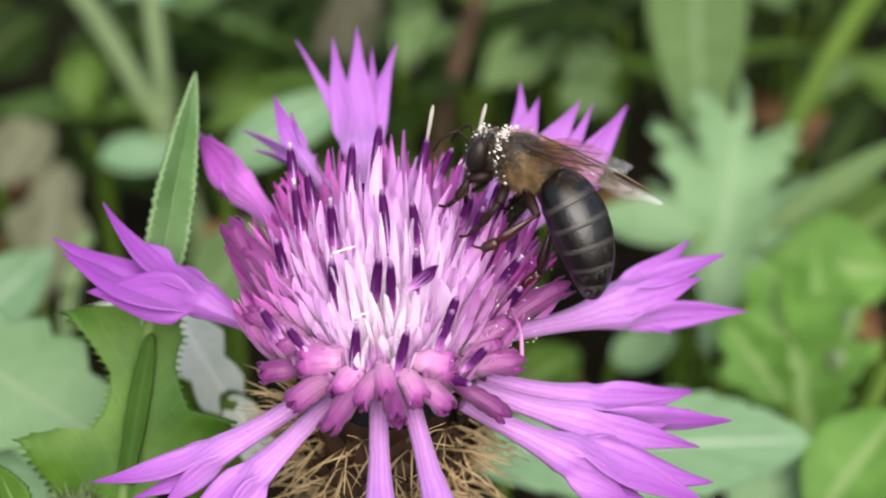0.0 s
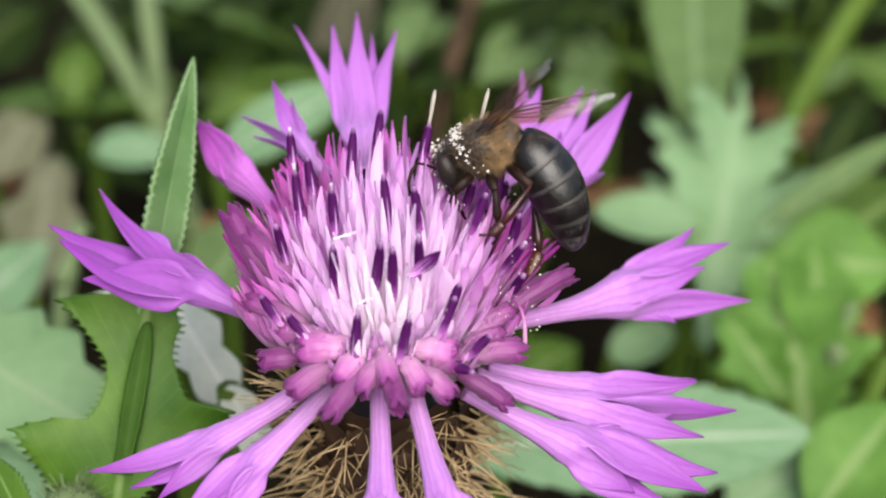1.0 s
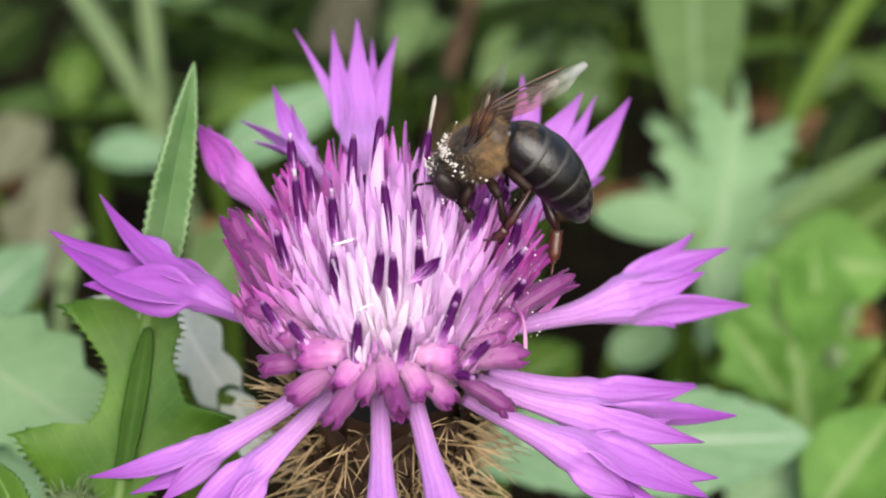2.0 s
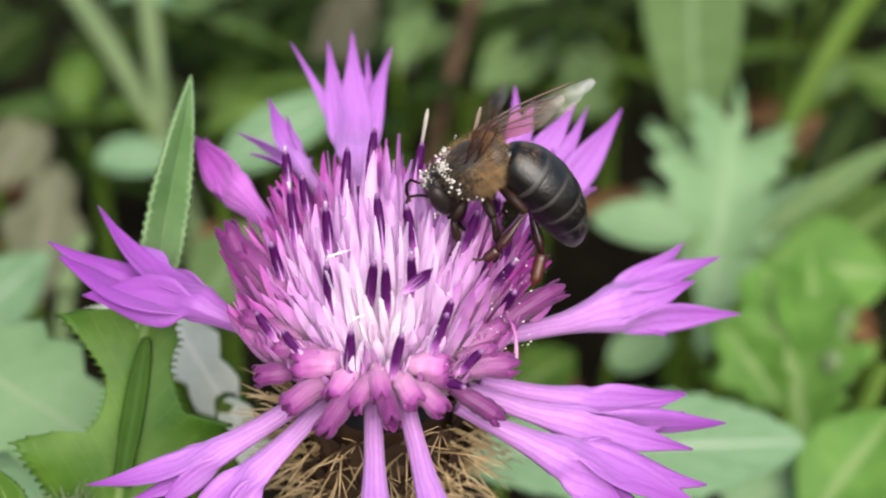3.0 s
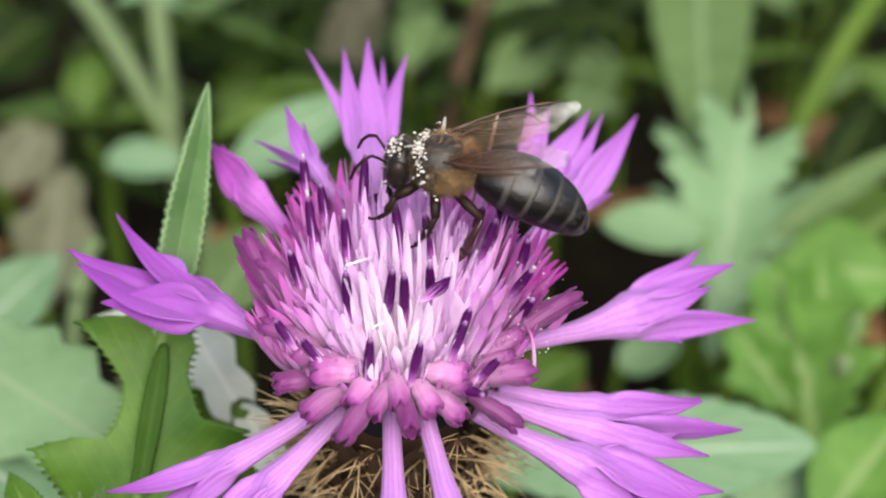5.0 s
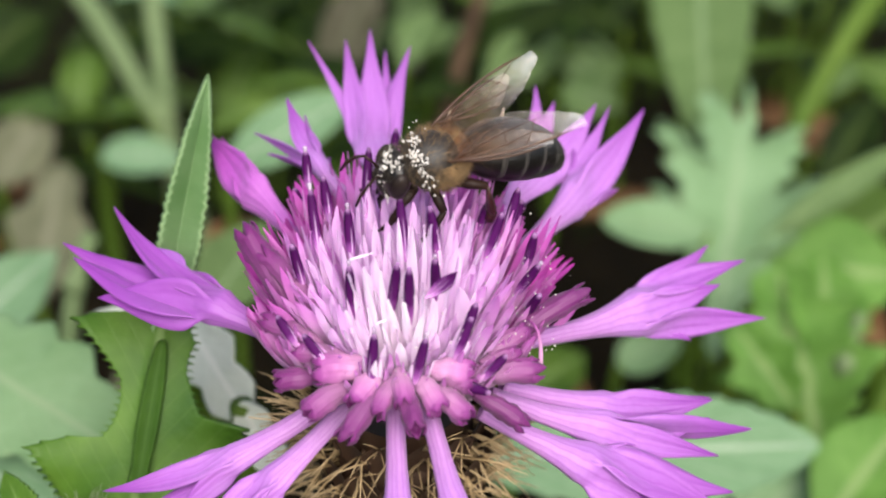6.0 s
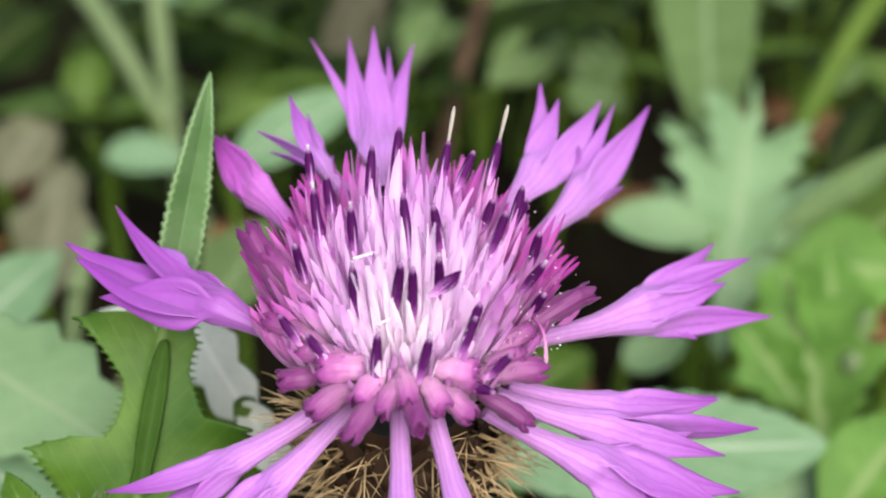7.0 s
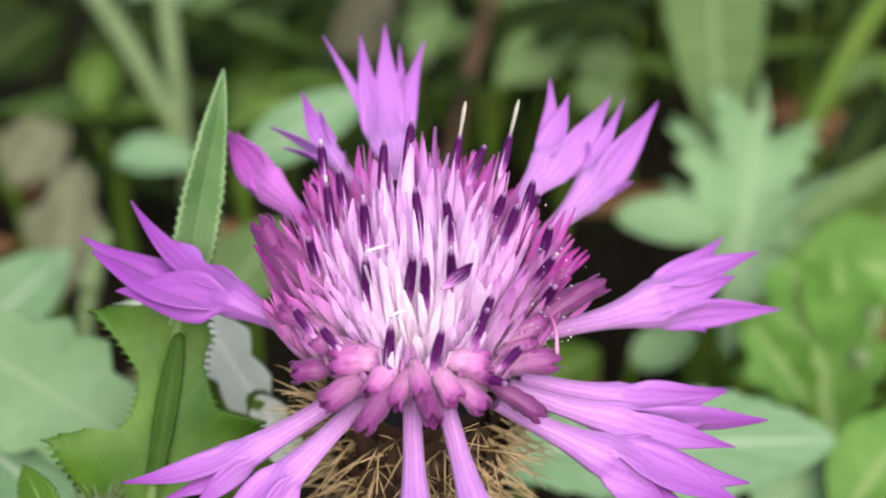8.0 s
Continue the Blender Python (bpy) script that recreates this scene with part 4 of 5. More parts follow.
ripe((-0.0045, 0.0743, 0.1165), (0.12, -0.21, 0.97), 5.4)
ripe((-0.0037, 0.0740, 0.1163), (0.01, -0.15, 0.99), 5.4)
ripe((-0.0019, 0.0747, 0.1167), (-0.02, -0.23, 0.97), 5.0, 0.3)
ripe((-0.0061, 0.0715, 0.1125), (0.07, 0.12, 0.99), 4.6, 0.5)
ripe((-0.0025, 0.0714, 0.1122), (0.22, 0.09, 0.97), 4.0, 0.5)
ripe((-0.0122, 0.0772, 0.1163), (-0.14, -0.18, 0.97), 4.1)
ripe((0.0007, 0.0728, 0.1130), (0.35, 0.19, 0.92), 3.5)
ripe((0.0030, 0.0793, 0.1178), (0.32, 0.14, 0.94), 4.2)
ripe((0.0043, 0.0821, 0.1184), (0.25, 0.27, 0.93), 3.8)
ripe((-0.0118, 0.0852, 0.1199), (-0.06, 0.15, 0.99), 2.9, 0.4)
ripe((0.0054, 0.0789, 0.1163), (0.14, -0.22, 0.97), 3.7)
ripe((0.0057, 0.0772, 0.1147), (0.44, -0.25, 0.87), 3.8, 0.3)
ripe((0.0032, 0.0723, 0.1101), (0.67, 0.10, 0.74), 2.7)
ripe((-0.0132, 0.0743, 0.1121), (-0.52, 0.23, 0.82), 2.7)
ripe((-0.0112, 0.0728, 0.1115), (-0.57, 0.17, 0.81), 2.8)
ripe((0.0057, 0.0758, 0.1130), (0.26, -0.47, 0.84), 3.8)
ripe((0.0007, 0.0843, 0.1202), (0.40, 0.31, 0.86), 3.4)
ripe((-0.0102, 0.0819, 0.1194), (-0.11, 0.20, 0.97), 3.5)
ripe((0.0010, 0.0733, 0.1138), (0.30, 0.10, 0.95), 2.8)

# the lowest florets splay out from the front of the head: swollen pink throats with ragged magenta mouths
throat_floret((-0.0101, 0.0731, 0.1075), (-0.0135, 0.0721, 0.1079), 0.83, 0.94, 1, 1.0)
throat_floret((-0.0079, 0.0720, 0.1076), (-0.0112, 0.0697, 0.1067), 0.94, 0.61, 2, 0.6)
throat_floret((-0.0057, 0.0712, 0.1081), (-0.0083, 0.0674, 0.1061), 0.9, 0.88, 3, 1.0)
throat_floret((-0.0042, 0.0713, 0.1083), (-0.0031, 0.0677, 0.1067), 0.79, 0.94, 4, 0.8)
throat_floret((0.0009, 0.0722, 0.1068), (0.0048, 0.0710, 0.1048), 0.79, 0.99, 5, 0.4)
throat_floret((0.0002, 0.0728, 0.1079), (0.0060, 0.0739, 0.1077), 0.97, 0.68, 6, 0.6)
throat_floret((-0.0022, 0.0714, 0.1079), (0.0006, 0.0696, 0.1064), 0.94, 0.44, 7, 0.5)
throat_floret((-0.0045, 0.0718, 0.1086), (-0.0062, 0.0689, 0.1072), 0.79, 0.5, 8, 0.8)
throat_floret((-0.0063, 0.0726, 0.1086), (-0.0107, 0.0721, 0.1089), 1.12, 0.13, 9, 0.2)
throat_floret((-0.0045, 0.0720, 0.1090), (-0.0039, 0.0692, 0.1078), 0.83, 0.28, 10, 0.6)
throat_floret((-0.0022, 0.0722, 0.1089), (0.0009, 0.0720, 0.1086), 1.08, 0.11, 11, 0.3)
throat_floret((-0.0030, 0.0715, 0.1086), (-0.0014, 0.0694, 0.1072), 0.94, 0.22, 12, 0.5)
throat_floret((-0.0059, 0.0722, 0.1089), (-0.0076, 0.0696, 0.1075), 0.97, 0.17, 13, 0.4)
throat_floret((-0.0006, 0.0720, 0.1080), (0.0010, 0.0709, 0.1082), 0.65, 0.61, 14, 0.6, 3.2)
throat_floret((-0.0101, 0.0746, 0.1092), (-0.0147, 0.0764, 0.1104), 0.76, 0.61, 15, 0.7)
throat_floret((0.0019, 0.0740, 0.1090), (0.0052, 0.0758, 0.1100), 0.79, 0.66, 16, 0.8)
throat_floret((0.0040, 0.0759, 0.1093), (0.0095, 0.0785, 0.1116), 0.86, 0.99, 17, 1.2)
throat_floret((-0.0120, 0.0771, 0.1095), (-0.0168, 0.0822, 0.1153), 1.08, 0.94, 18, 0.2)
throat_floret((-0.0106, 0.0767, 0.1108), (-0.0150, 0.0803, 0.1140), 0.86, 0.77, 19, 0.5)
throat_floret((0.0014, 0.0732, 0.1086), (0.0043, 0.0741, 0.1090), 0.72, 0.66, 20, 0.8)
throat_floret((-0.0084, 0.0734, 0.1090), (-0.0123, 0.0740, 0.1092), 0.79, 0.44, 21, 0.6)


def dome(az, el):
    """How far the inner florets reach from the core, in metres."""
    d = ray(az, el)
    front = max(0.0, -d.y)
    flat = math.hypot(d.x, d.y)
    return (0.95 + 0.20 * (1 - front) * min(1.0, 1.25 * flat) + 0.06 * max(0.0, d.y)) / math.sqrt((flat / 12.0) ** 2 + (d.z / 14.3) ** 2) / 1000


def crowd(count, seed):
    """The many other inner florets, spread evenly over the dome."""
    rnd = random.Random(seed)
    turn = 180 * (3 - math.sqrt(5))
    for i in range(count):
        z = 0.10 + 0.90 * (i + 0.5) / count
        el = math.degrees(math.asin(z))
        az = (i * turn + rnd.uniform(-7, 7)) % 360 - 180
        d = ray(az, el)
        facing = -math.sin(radians(az))
        if el < 24 and facing > 0.25 or el < 20 and rnd.random() < 0.5:
            continue
        tip = CORE + d * (dome(az, el) * rnd.uniform(0.86, 1.03))
        if any(d.dot(r) > 0.9945 for r in RIPE):
            tip = CORE + d * (dome(az, el) * rnd.uniform(0.72, 0.81))
        foot = CORE + vec(tip.x - CORE.x, tip.y - CORE.y, 0) * 0.55 - vec(0, 0, 0.002)
        way = (d + ray(az, 0) * -0.12 + vec(0, 0, 0.7) + vec(rnd.gauss(0, 0.09), rnd.gauss(0, 0.09), 0)).normalized()
        ripe_one = 3.0 if facing < -0.1 and el > 40 and rnd.random() < 0.08 else 0.0
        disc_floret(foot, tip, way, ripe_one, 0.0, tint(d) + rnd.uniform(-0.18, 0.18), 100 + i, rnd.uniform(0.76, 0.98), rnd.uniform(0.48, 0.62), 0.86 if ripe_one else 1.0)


crowd(240, 9)


def skirt(seed):
    """Upright pink florets in front, between the swollen ones and the dome."""
    rnd = random.Random(seed)
    for i in range(20):
        az, el = -158 + 6.9 * i + rnd.uniform(-3, 3), rnd.uniform(17, 29)
        d = ray(az, el)
        tip = CORE + d * (dome(az, el) * rnd.uniform(0.97, 1.04))
        foot = CORE + vec(tip.x - CORE.x, tip.y - CORE.y, 0) * 0.6 - vec(0, 0, 0.002)
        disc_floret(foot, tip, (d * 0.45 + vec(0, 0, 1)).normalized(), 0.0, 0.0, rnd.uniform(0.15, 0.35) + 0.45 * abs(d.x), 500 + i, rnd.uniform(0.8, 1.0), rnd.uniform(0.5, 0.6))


skirt(12)


def pollen_specks(count, seed):
    """Pale grains strewn over the florets, most of them where the bee has been."""
    rnd = random.Random(seed)
    sh = Shape()
    for _ in range(count):
        az, el = rnd.gauss(-42, 24), max(12, min(85, rnd.gauss(32, 13)))
        q = rnd.uniform(0.03, 0.075) / 1000
        sh.ball(CORE + ray(az, el) * (dome(az, el) * rnd.uniform(0.93, 1.02)), q, q, q, 4, 6)
    tagged(part("pollen", sh, POLLEN, FLOWER, "pale pollen grains", place=FLOWER_BACK), kind="stuff")


CUP = HEART + vec(0.0002, 0.0040, -0.0020)


def involucre():
    """The scaly, spiny cup under the florets, and the stalk that bears it."""
    sh = Shape()
    prof = [(-1.0, 4.6), (-3, 5.6), (-6, 6.2), (-9, 6.2), (-12, 5.4), (-14.5, 3.6), (-16, 1.8)]
    rows = [[sh.point(CUP + vec(r / 1000 * math.cos(q), r / 1000 * math.sin(q), z / 1000)) for q in (2 * math.pi * i / 24 for i in range(24))] for z, r in prof]
    sh.grid(rows, True)
    sh.face(*rows[0])
    part("cup", sh, BRACT, FLOWER, "brown scaly cup", place=FLOWER_BACK)
    scale = Shape()
    blade(scale, (0, 0, 0), (0.0052, 0, 0.0012), 0.0038, (0, 0, 1), ns=8, nt=2, cup=-0.1, neck=0.5)
    scale_mesh = scale.mesh("bract", BRACT)
    rnd = random.Random(4)
    needles = []
    for kind in range(4):
        sp = Shape()
        for a, l in ((0, 4.6), (18, 3.2), (-22, 2.9), (42, 2.1), (-40, 2.3)):
            e = vec(math.cos(radians(a)), math.sin(radians(a)), rnd.uniform(-0.5, 0.6)).normalized() * (l * rnd.uniform(0.75, 1.15) / 1000)
            sp.tube([vec(0, 0, 0), e * 0.5 + vec(0, 0, 0.0001), e], [0.00008, 0.00006, 0.00002], 5)
        needles.append(sp.mesh("spine_fan", SPINE))
    for ring, (z, r, tilt) in enumerate(((-2.5, 5.5, 20), (-5.5, 6.1, 5), (-8.5, 6.1, -8), (-11.5, 5.4, -22), (-14, 3.8, -35))):
        for i in range(14):
            q = 2 * math.pi * (i + 0.5 * (ring % 2)) / 14
            m = Matrix.Translation(CUP + vec(r / 1000 * math.cos(q), r / 1000 * math.sin(q), z / 1000 - 0.002))
            m = m @ Matrix.Rotation(q, 4, "Z") @ Matrix.Rotation(radians(-62 + 0.3 * tilt), 4, "Y")
            b = part("bract", scale_mesh, None, FLOWER, place=FLOWER_BACK @ m)
            m2 = Matrix.Translation((0.0048, 0, 0.001)) @ Matrix.Rotation(radians(rnd.uniform(10, 85)), 4, "Y") @ Matrix.Rotation(rnd.uniform(-0.8, 0.8), 4, "Z")
            part("spine_fan", needles[rnd.randrange(4)], None, b, "straw-coloured fan of spines", place=m2)
    loose = Shape()
    for _ in range(420):
        q, z = rnd.uniform(0, 2 * math.pi), rnd.uniform(-14, -1.5)
        r = 5.0 + 1.2 * math.sin(math.pi * (z + 15) / 15)
        p = CUP + vec(r / 1000 * math.cos(q), r / 1000 * math.sin(q), z / 1000)
        w = vec(math.cos(q) + rnd.gauss(0, 0.5), math.sin(q) + rnd.gauss(0, 0.5), rnd.uniform(-1.1, 0.5)).normalized()
        l = rnd.uniform(2.5, 6.5) / 1000
        loose.tube([p, p + w * (l * 0.5) + vec(0, 0, 0.0002), p + w * l], [0.00012, 0.00009, 0.00003], 5)
    for _ in range(40):
        sgn = -1 if rnd.random() < 0.7 else 1
        p = CUP + vec(sgn * 5.6, rnd.uniform(-3, 1), rnd.uniform(-4, -1)) / 1000
        e = CUP + vec(sgn * rnd.uniform(8.5, 12.0), rnd.uniform(-4, 1), rnd.uniform(-4.5, 2.0)) / 1000
        loose.tube([p, (p + e) / 2 + vec(0, 0, 0.0002), e], [0.00013, 0.00010, 0.00004], 5)
    tagged(part("needle", loose, SPINE, FLOWER, "thin straw-coloured spines", place=FLOWER_BACK), kind="stuff")
    st = Shape()
    stem(st, (vec(HEART.x + 0.004, HEART.y + 0.012, -0.006), CUP + vec(0.001, 0.004, -0.055), CUP + vec(0, 0, -0.0155)), 0.0022, 0.0019, 10, 20)
    part("stem", st, STALK, FLOWER, place=FLOWER_BACK)


involucre()
pollen_specks(110, 13)


# ---- the thistle's own leaf, standing beside the flower ----
def between(table, s):
    for (s0, h0), (s1, h1) in zip(table, table[1:]):
        if s <= s1:
            t = (s - s0) / (s1 - s0)
            return h0 + (h1 - h0) * t
    return table[-1][1]


def spiny_blade(base, tip, face, edges, ns=170, nt=12):
    """A lobed blade: edges gives its half width in millimetres along each side, as (place along, half width); small spines stand on the edge."""
    sh = Shape()
    way = (tip - base).normalized()
    side, face = side_frame(way, vec(face))
    rows = []
    for k in range(ns + 1):
        s = k / ns
        spot = base + (tip - base) * s + face * (0.0008 * math.sin(math.pi * s))
        row = []
        for i in range(-nt, nt + 1):
            q = i / nt
            sg = 1 if q > 0 else -1
            half = between(edges[sg], s) / 1000
            spike = 0.00055 if k % 6 == 0 and abs(i) == nt else 0.0
            x = abs(q) * half + spike
            lift = 0.0009 * math.sin(11 * s + sg) * (x / 0.004) ** 2 * 0.4 + 0.07 * x + 0.0004 * math.exp(-(x / 0.0007) ** 2)
            row.append(sh.point(spot + side * (sg * x if i else 0) + face * lift, q * half / 0.004, s))
        rows.append(row)
    sh.grid(rows)
    return sh


def thistle_leaf():
    root = thing_at("thistle_leaf", -0.0300, 0.0900, "upright green thistle leaf with spiny lobes and a long downy tip", "leaf")
    back = root.matrix_basis.inverted()
    low, bend_at, top = vec((-0.0263, 0.0794, 0.0938)), vec((-0.0247, 0.0870, 0.1039)), vec((-0.0207, 0.0957, 0.1219))
    part("leaf_tip", blade(Shape(), bend_at + (low - bend_at) * 0.2, top, 0.0034, (0.32, -0.8, 0.5), ns=120, nt=8, widest=0.42, teeth=29, tooth=0.08, bend=0.02, cup=0.02, wave=0.05, fold=0.7, neck=0.5, seed=2, blunt=0.8),
         LEAF_DOWNY, root, "pale downy tip of the leaf", thick=0.0004, place=back)
    part("leaf_blade", spiny_blade(vec((-0.0268, 0.0771, 0.0906)), vec((-0.0245, 0.0866, 0.1042)), (0.1, -0.85, 0.45),
                                   {-1: [(0.000, 5.34), (0.085, 6.02), (0.290, 8.63), (0.352, 5.77), (0.366, 3.35), (0.451, 2.54), (0.563, 2.27), (0.662, 2.57), (0.755, 3.92), (0.831, 5.14), (0.921, 6.85), (0.969, 4.79), (1.000, 1.39)],
                                    1: [(0.000, 1.62), (0.141, 3.35), (0.248, 5.63), (0.296, 7.83), (0.394, 7.86), (0.501, 7.91), (0.524, 4.37), (0.592, 3.69), (0.732, 2.59), (0.817, 2.60), (0.873, 2.92), (0.930, 2.41), (0.969, 2.49), (1.000, 0.93)]}), LEAF_SPINY, root, thick=0.0004, place=back)
    part("leaf_keel", blade(Shape(), vec((-0.0261, 0.0769, 0.0933)), vec((-0.0243, 0.0843, 0.1032)), 0.0017, (0.15, -0.85, 0.45), ns=60, nt=6, widest=0.5, bend=-0.01, cup=0.18, neck=0.9, teeth=18, tooth=0.06, blunt=0.35), LEAF_KEEL, root, "folded darker keel", thick=0.0003, place=back)
    part("leaf_stalk", stem(Shape(), (vec(-0.030, 0.090, -0.006), (low + vec(-0.03, 0.09, 0)) / 2, low + (low - bend_at) * 0.28), 0.0022, 0.0016), STALK, root, place=back)


thistle_leaf()


# ---- small things on and beside the flower ----
def curl(a, b, c, r, mat, label):
    sh = Shape()
    a, b, c = vec(a), vec(b), vec(c)
    sh.tube([bezier(a, b, c, k / 8) for k in range(9)], [r * (1 - 0.7 * k / 8) for k in range(9)], 6)
    return part("loose_style", sh, mat, FLOWER, label, place=FLOWER_BACK)


curl((-0.0078, 0.0742, 0.1168), (-0.0073, 0.0738, 0.1172), (-0.0061, 0.0744, 0.1173), 0.00010, FILAMENT, "pale curled style")
curl((-0.0060, 0.0714, 0.1132), (-0.0056, 0.0713, 0.1137), (-0.0050, 0.0716, 0.1136), 0.00009, FILAMENT, "pale curled style")
curl((0.0058, 0.0739, 0.1077), (0.0060, 0.0751, 0.1108), (0.0048, 0.0753, 0.1112), 0.00018, PETAL_THROAT, "curled floret lobe")
part("petal_lobe", blade(Shape(), (-0.0218, 0.0831, 0.1100), (-0.0251, 0.0856, 0.1113), 0.0024, (0.3, -0.75, 0.55), ns=30, nt=5, widest=0.28, cup=0.15, bend=0.04, neck=0.7), PETAL_DEEP, FLOWER, "deep violet upright lobe of a petal", thick=0.00016, place=FLOWER_BACK)
part("loose_lobe", blade(Shape(), (-0.0026, 0.0721, 0.1150), (-0.0003, 0.0741, 0.1159), 0.0009, (0.2, -0.8, 0.5), ns=20, nt=3, wave=0.3, cup=0.3), ANTHER, FLOWER, "withered violet lobe", thick=0.0001, place=FLOWER_BACK)


def thistle_bud(x, y, z, radius):
    """A small unopened, bristly bud on its stalk."""
    root = thing_at("thistle_bud", x - 0.002, y + 0.004, "small pale green bristly thistle bud, unopened", "flower bud")
    back = root.matrix_basis.inverted()
    body = Shape()
    body.ball((x, y, z), radius, radius, radius * 1.15, 10, 16)
    part("bud_body", body, STALK_PALE, root, place=back)
    rnd = random.Random(31)
    sp = Shape()
    for _ in range(240):
        d = vec(rnd.gauss(0, 1), rnd.gauss(0, 1), rnd.gauss(0.5, 1)).normalized()
        p = vec(x, y, z) + d * radius * 0.95
        e = p + (d + vec(rnd.gauss(0, 0.35), rnd.gauss(0, 0.35), rnd.gauss(0.2, 0.35))).normalized() * rnd.uniform(0.001, 0.0024)
        sp.tube([p, e], [0.00009, 0.00002], 5)
    tagged(part("bristle", sp, STALK_PALE, root, place=back), kind="stuff")
    part("stem", stem(Shape(), (vec(x - 0.002, y + 0.004, -0.006), vec(x - 0.001, y + 0.002, z * 0.5), vec(x, y, z - radius * 0.9)), 0.0011, 0.0009), STALK, root, place=back)


thistle_bud(*(-0.0301, 0.0752, 0.0895), 0.0030)
weed("thistle_leaf", (-0.0339, 0.0753, 0.0886), (-0.0378, 0.0800, 0.0929), 0.0030, (0.3, -0.8, 0.45), LEAF_SPINY, "narrow green thistle leaf beside the large one", ns=60, teeth=14, tooth=0.12, seed=33, fold=0.4)


# ---- the honey bee: forward is x, its left side is y, its back is z; lengths in units of MM ----
BEE = empty("honey_bee", pose(0.006, 0.087, 0.121), "dark honey bee dusted with pale pollen, feeding on the flower", "bee")
MM = 0.00122


def mm(*a):
    return vec(*a) * MM


def fur(centre, radii, count, length, seed, bald=None, lean=(-0.5, 0, 0)):
    """Short upright hairs over an ellipsoid."""
    rnd = random.Random(seed)
    sh = Shape()
    made = 0
    while made < count:
        d = vec(rnd.gauss(0, 1), rnd.gauss(0, 1), rnd.gauss(0, 1)).normalized()
        if bald and bald(d) and rnd.random() < 0.95:
            continue
        p = vec(centre) + vec(d.x * radii[0], d.y * radii[1], d.z * radii[2])
        w = (vec(d.x / radii[0], d.y / radii[1], d.z / radii[2]).normalized() + vec(lean) * rnd.uniform(0, 1) + vec(rnd.gauss(0, 0.25), rnd.gauss(0, 0.25), rnd.gauss(0, 0.25))).normalized()
        a, b = side_frame(w, vec(0.1, 0.3, 1))
        l = length * rnd.uniform(0.5, 1.2)
        r = 0.013
        base = [sh.point((p + a * (r * math.cos(q)) + b * (r * math.sin(q))) * MM) for q in (0, 2.1, 4.2)]
        e = sh.point((p + w * l) * MM)
        for i in range(3):
            sh.face(base[i], base[(i + 1) % 3], e)
        made += 1
    return sh


def dust(spots, seed):
    """Pollen grains clinging to the hairs: (centre, spread, count) patches in millimetres."""
    rnd = random.Random(seed)
    sh = Shape()
    for centre, spread, count in spots:
        for _ in range(count):
            d = vec(rnd.gauss(0, 1), rnd.gauss(0, 1), rnd.gauss(0, 1)) * spread
            r = rnd.uniform(0.03, 0.085)
            sh.ball((vec(centre) + d) * MM, r * MM, r * MM, r * MM, 4, 6)
    return sh


thorax_shape = Shape()
thorax_shape.ball(mm(0, 0, 0), 1.95 * MM, 1.72 * MM, 1.62 * MM, 14, 22)
thorax_shape.ball(mm(-1.5, 0, 0.1), 0.9 * MM, 1.3 * MM, 1.2 * MM, 8, 14)
rnd_fur = random.Random(19)
THORAX = part("thorax", thorax_shape, BEE_THORAX, BEE)
part("fur", fur((0, 0, 0), (1.95, 1.72, 1.62), 6400, 0.72, 3, lambda d: (d.z > 0.55 and d.x > -0.55) or rnd_fur.random() < max(0.0, min(1.0, d.x + 0.6)), (-0.9, 0, 0)), BEE_FUR, THORAX, "tan fur behind")
part("collar_fur", fur((0, 0, 0), (1.95, 1.72, 1.62), 2600, 0.45, 4, lambda d: d.z > 0.6 or d.x < 0.15, (-0.7, 0, 0)), BEE_FUR_DARK, THORAX, "dark grey-brown fur in front")
part("pollen", dust([((1.45, 0.35, 1.15), 0.20, 34), ((1.25, 0.75, 1.2), 0.22, 26), ((1.55, 0.1, 0.95), 0.2, 18), ((1.15, -0.6, 1.35), 0.2, 26), ((1.3, 1.25, 0.65), 0.16, 18), ((0.8, 1.7, 0.4), 0.4, 10), ((0.5, 1.85, -0.4), 0.45, 12), ((0.8, -1.6, 0.5), 0.4, 12)], 5), POLLEN, THORAX, "white pollen grains")

head_shape = Shape()
head_shape.ball(mm(0.55, 0, -0.45), 0.80 * MM, 1.62 * MM, 1.45 * MM, 12, 18)
head_shape.ball(mm(0.8, 0, -1.5), 0.6 * MM, 0.85 * MM, 0.8 * MM, 8, 12)
HEAD = part("head", head_shape, BEE_BLACK, BEE, place=Matrix.Translation(mm(1.85, 0, -0.2)))
for sgn in (1, -1):
    e = Shape()
    e.ball(mm(0.60, 1.12 * sgn, -0.35), 0.62 * MM, 0.52 * MM, 1.12 * MM, 12, 16)
    part("eye", e, BEE_EYE, HEAD, "glossy black compound eye")
    a = Shape()
    a.tube([mm(1.3, 0.35 * sgn, -0.3), mm(1.8, 0.6 * sgn, 0.25), mm(2.25, 0.85 * sgn, 0.6)], [0.1 * MM, 0.09 * MM, 0.09 * MM], 6)
    a.tube([mm(2.25, 0.85 * sgn, 0.6), mm(2.7, 1.1 * sgn, 0.3), mm(3.1, 1.25 * sgn, -0.3), mm(3.3, 1.35 * sgn, -1.1)], [0.1 * MM, 0.115 * MM, 0.115 * MM, 0.09 * MM], 6)
    part("antenna", a, BEE_LEG, HEAD)
tongue = Shape()
tongue.tube([mm(0.9, 0, -2.0), mm(1.0, 0, -3.0), mm(0.8, 0, -4.0)], [0.28 * MM, 0.2 * MM, 0.09 * MM], 7)
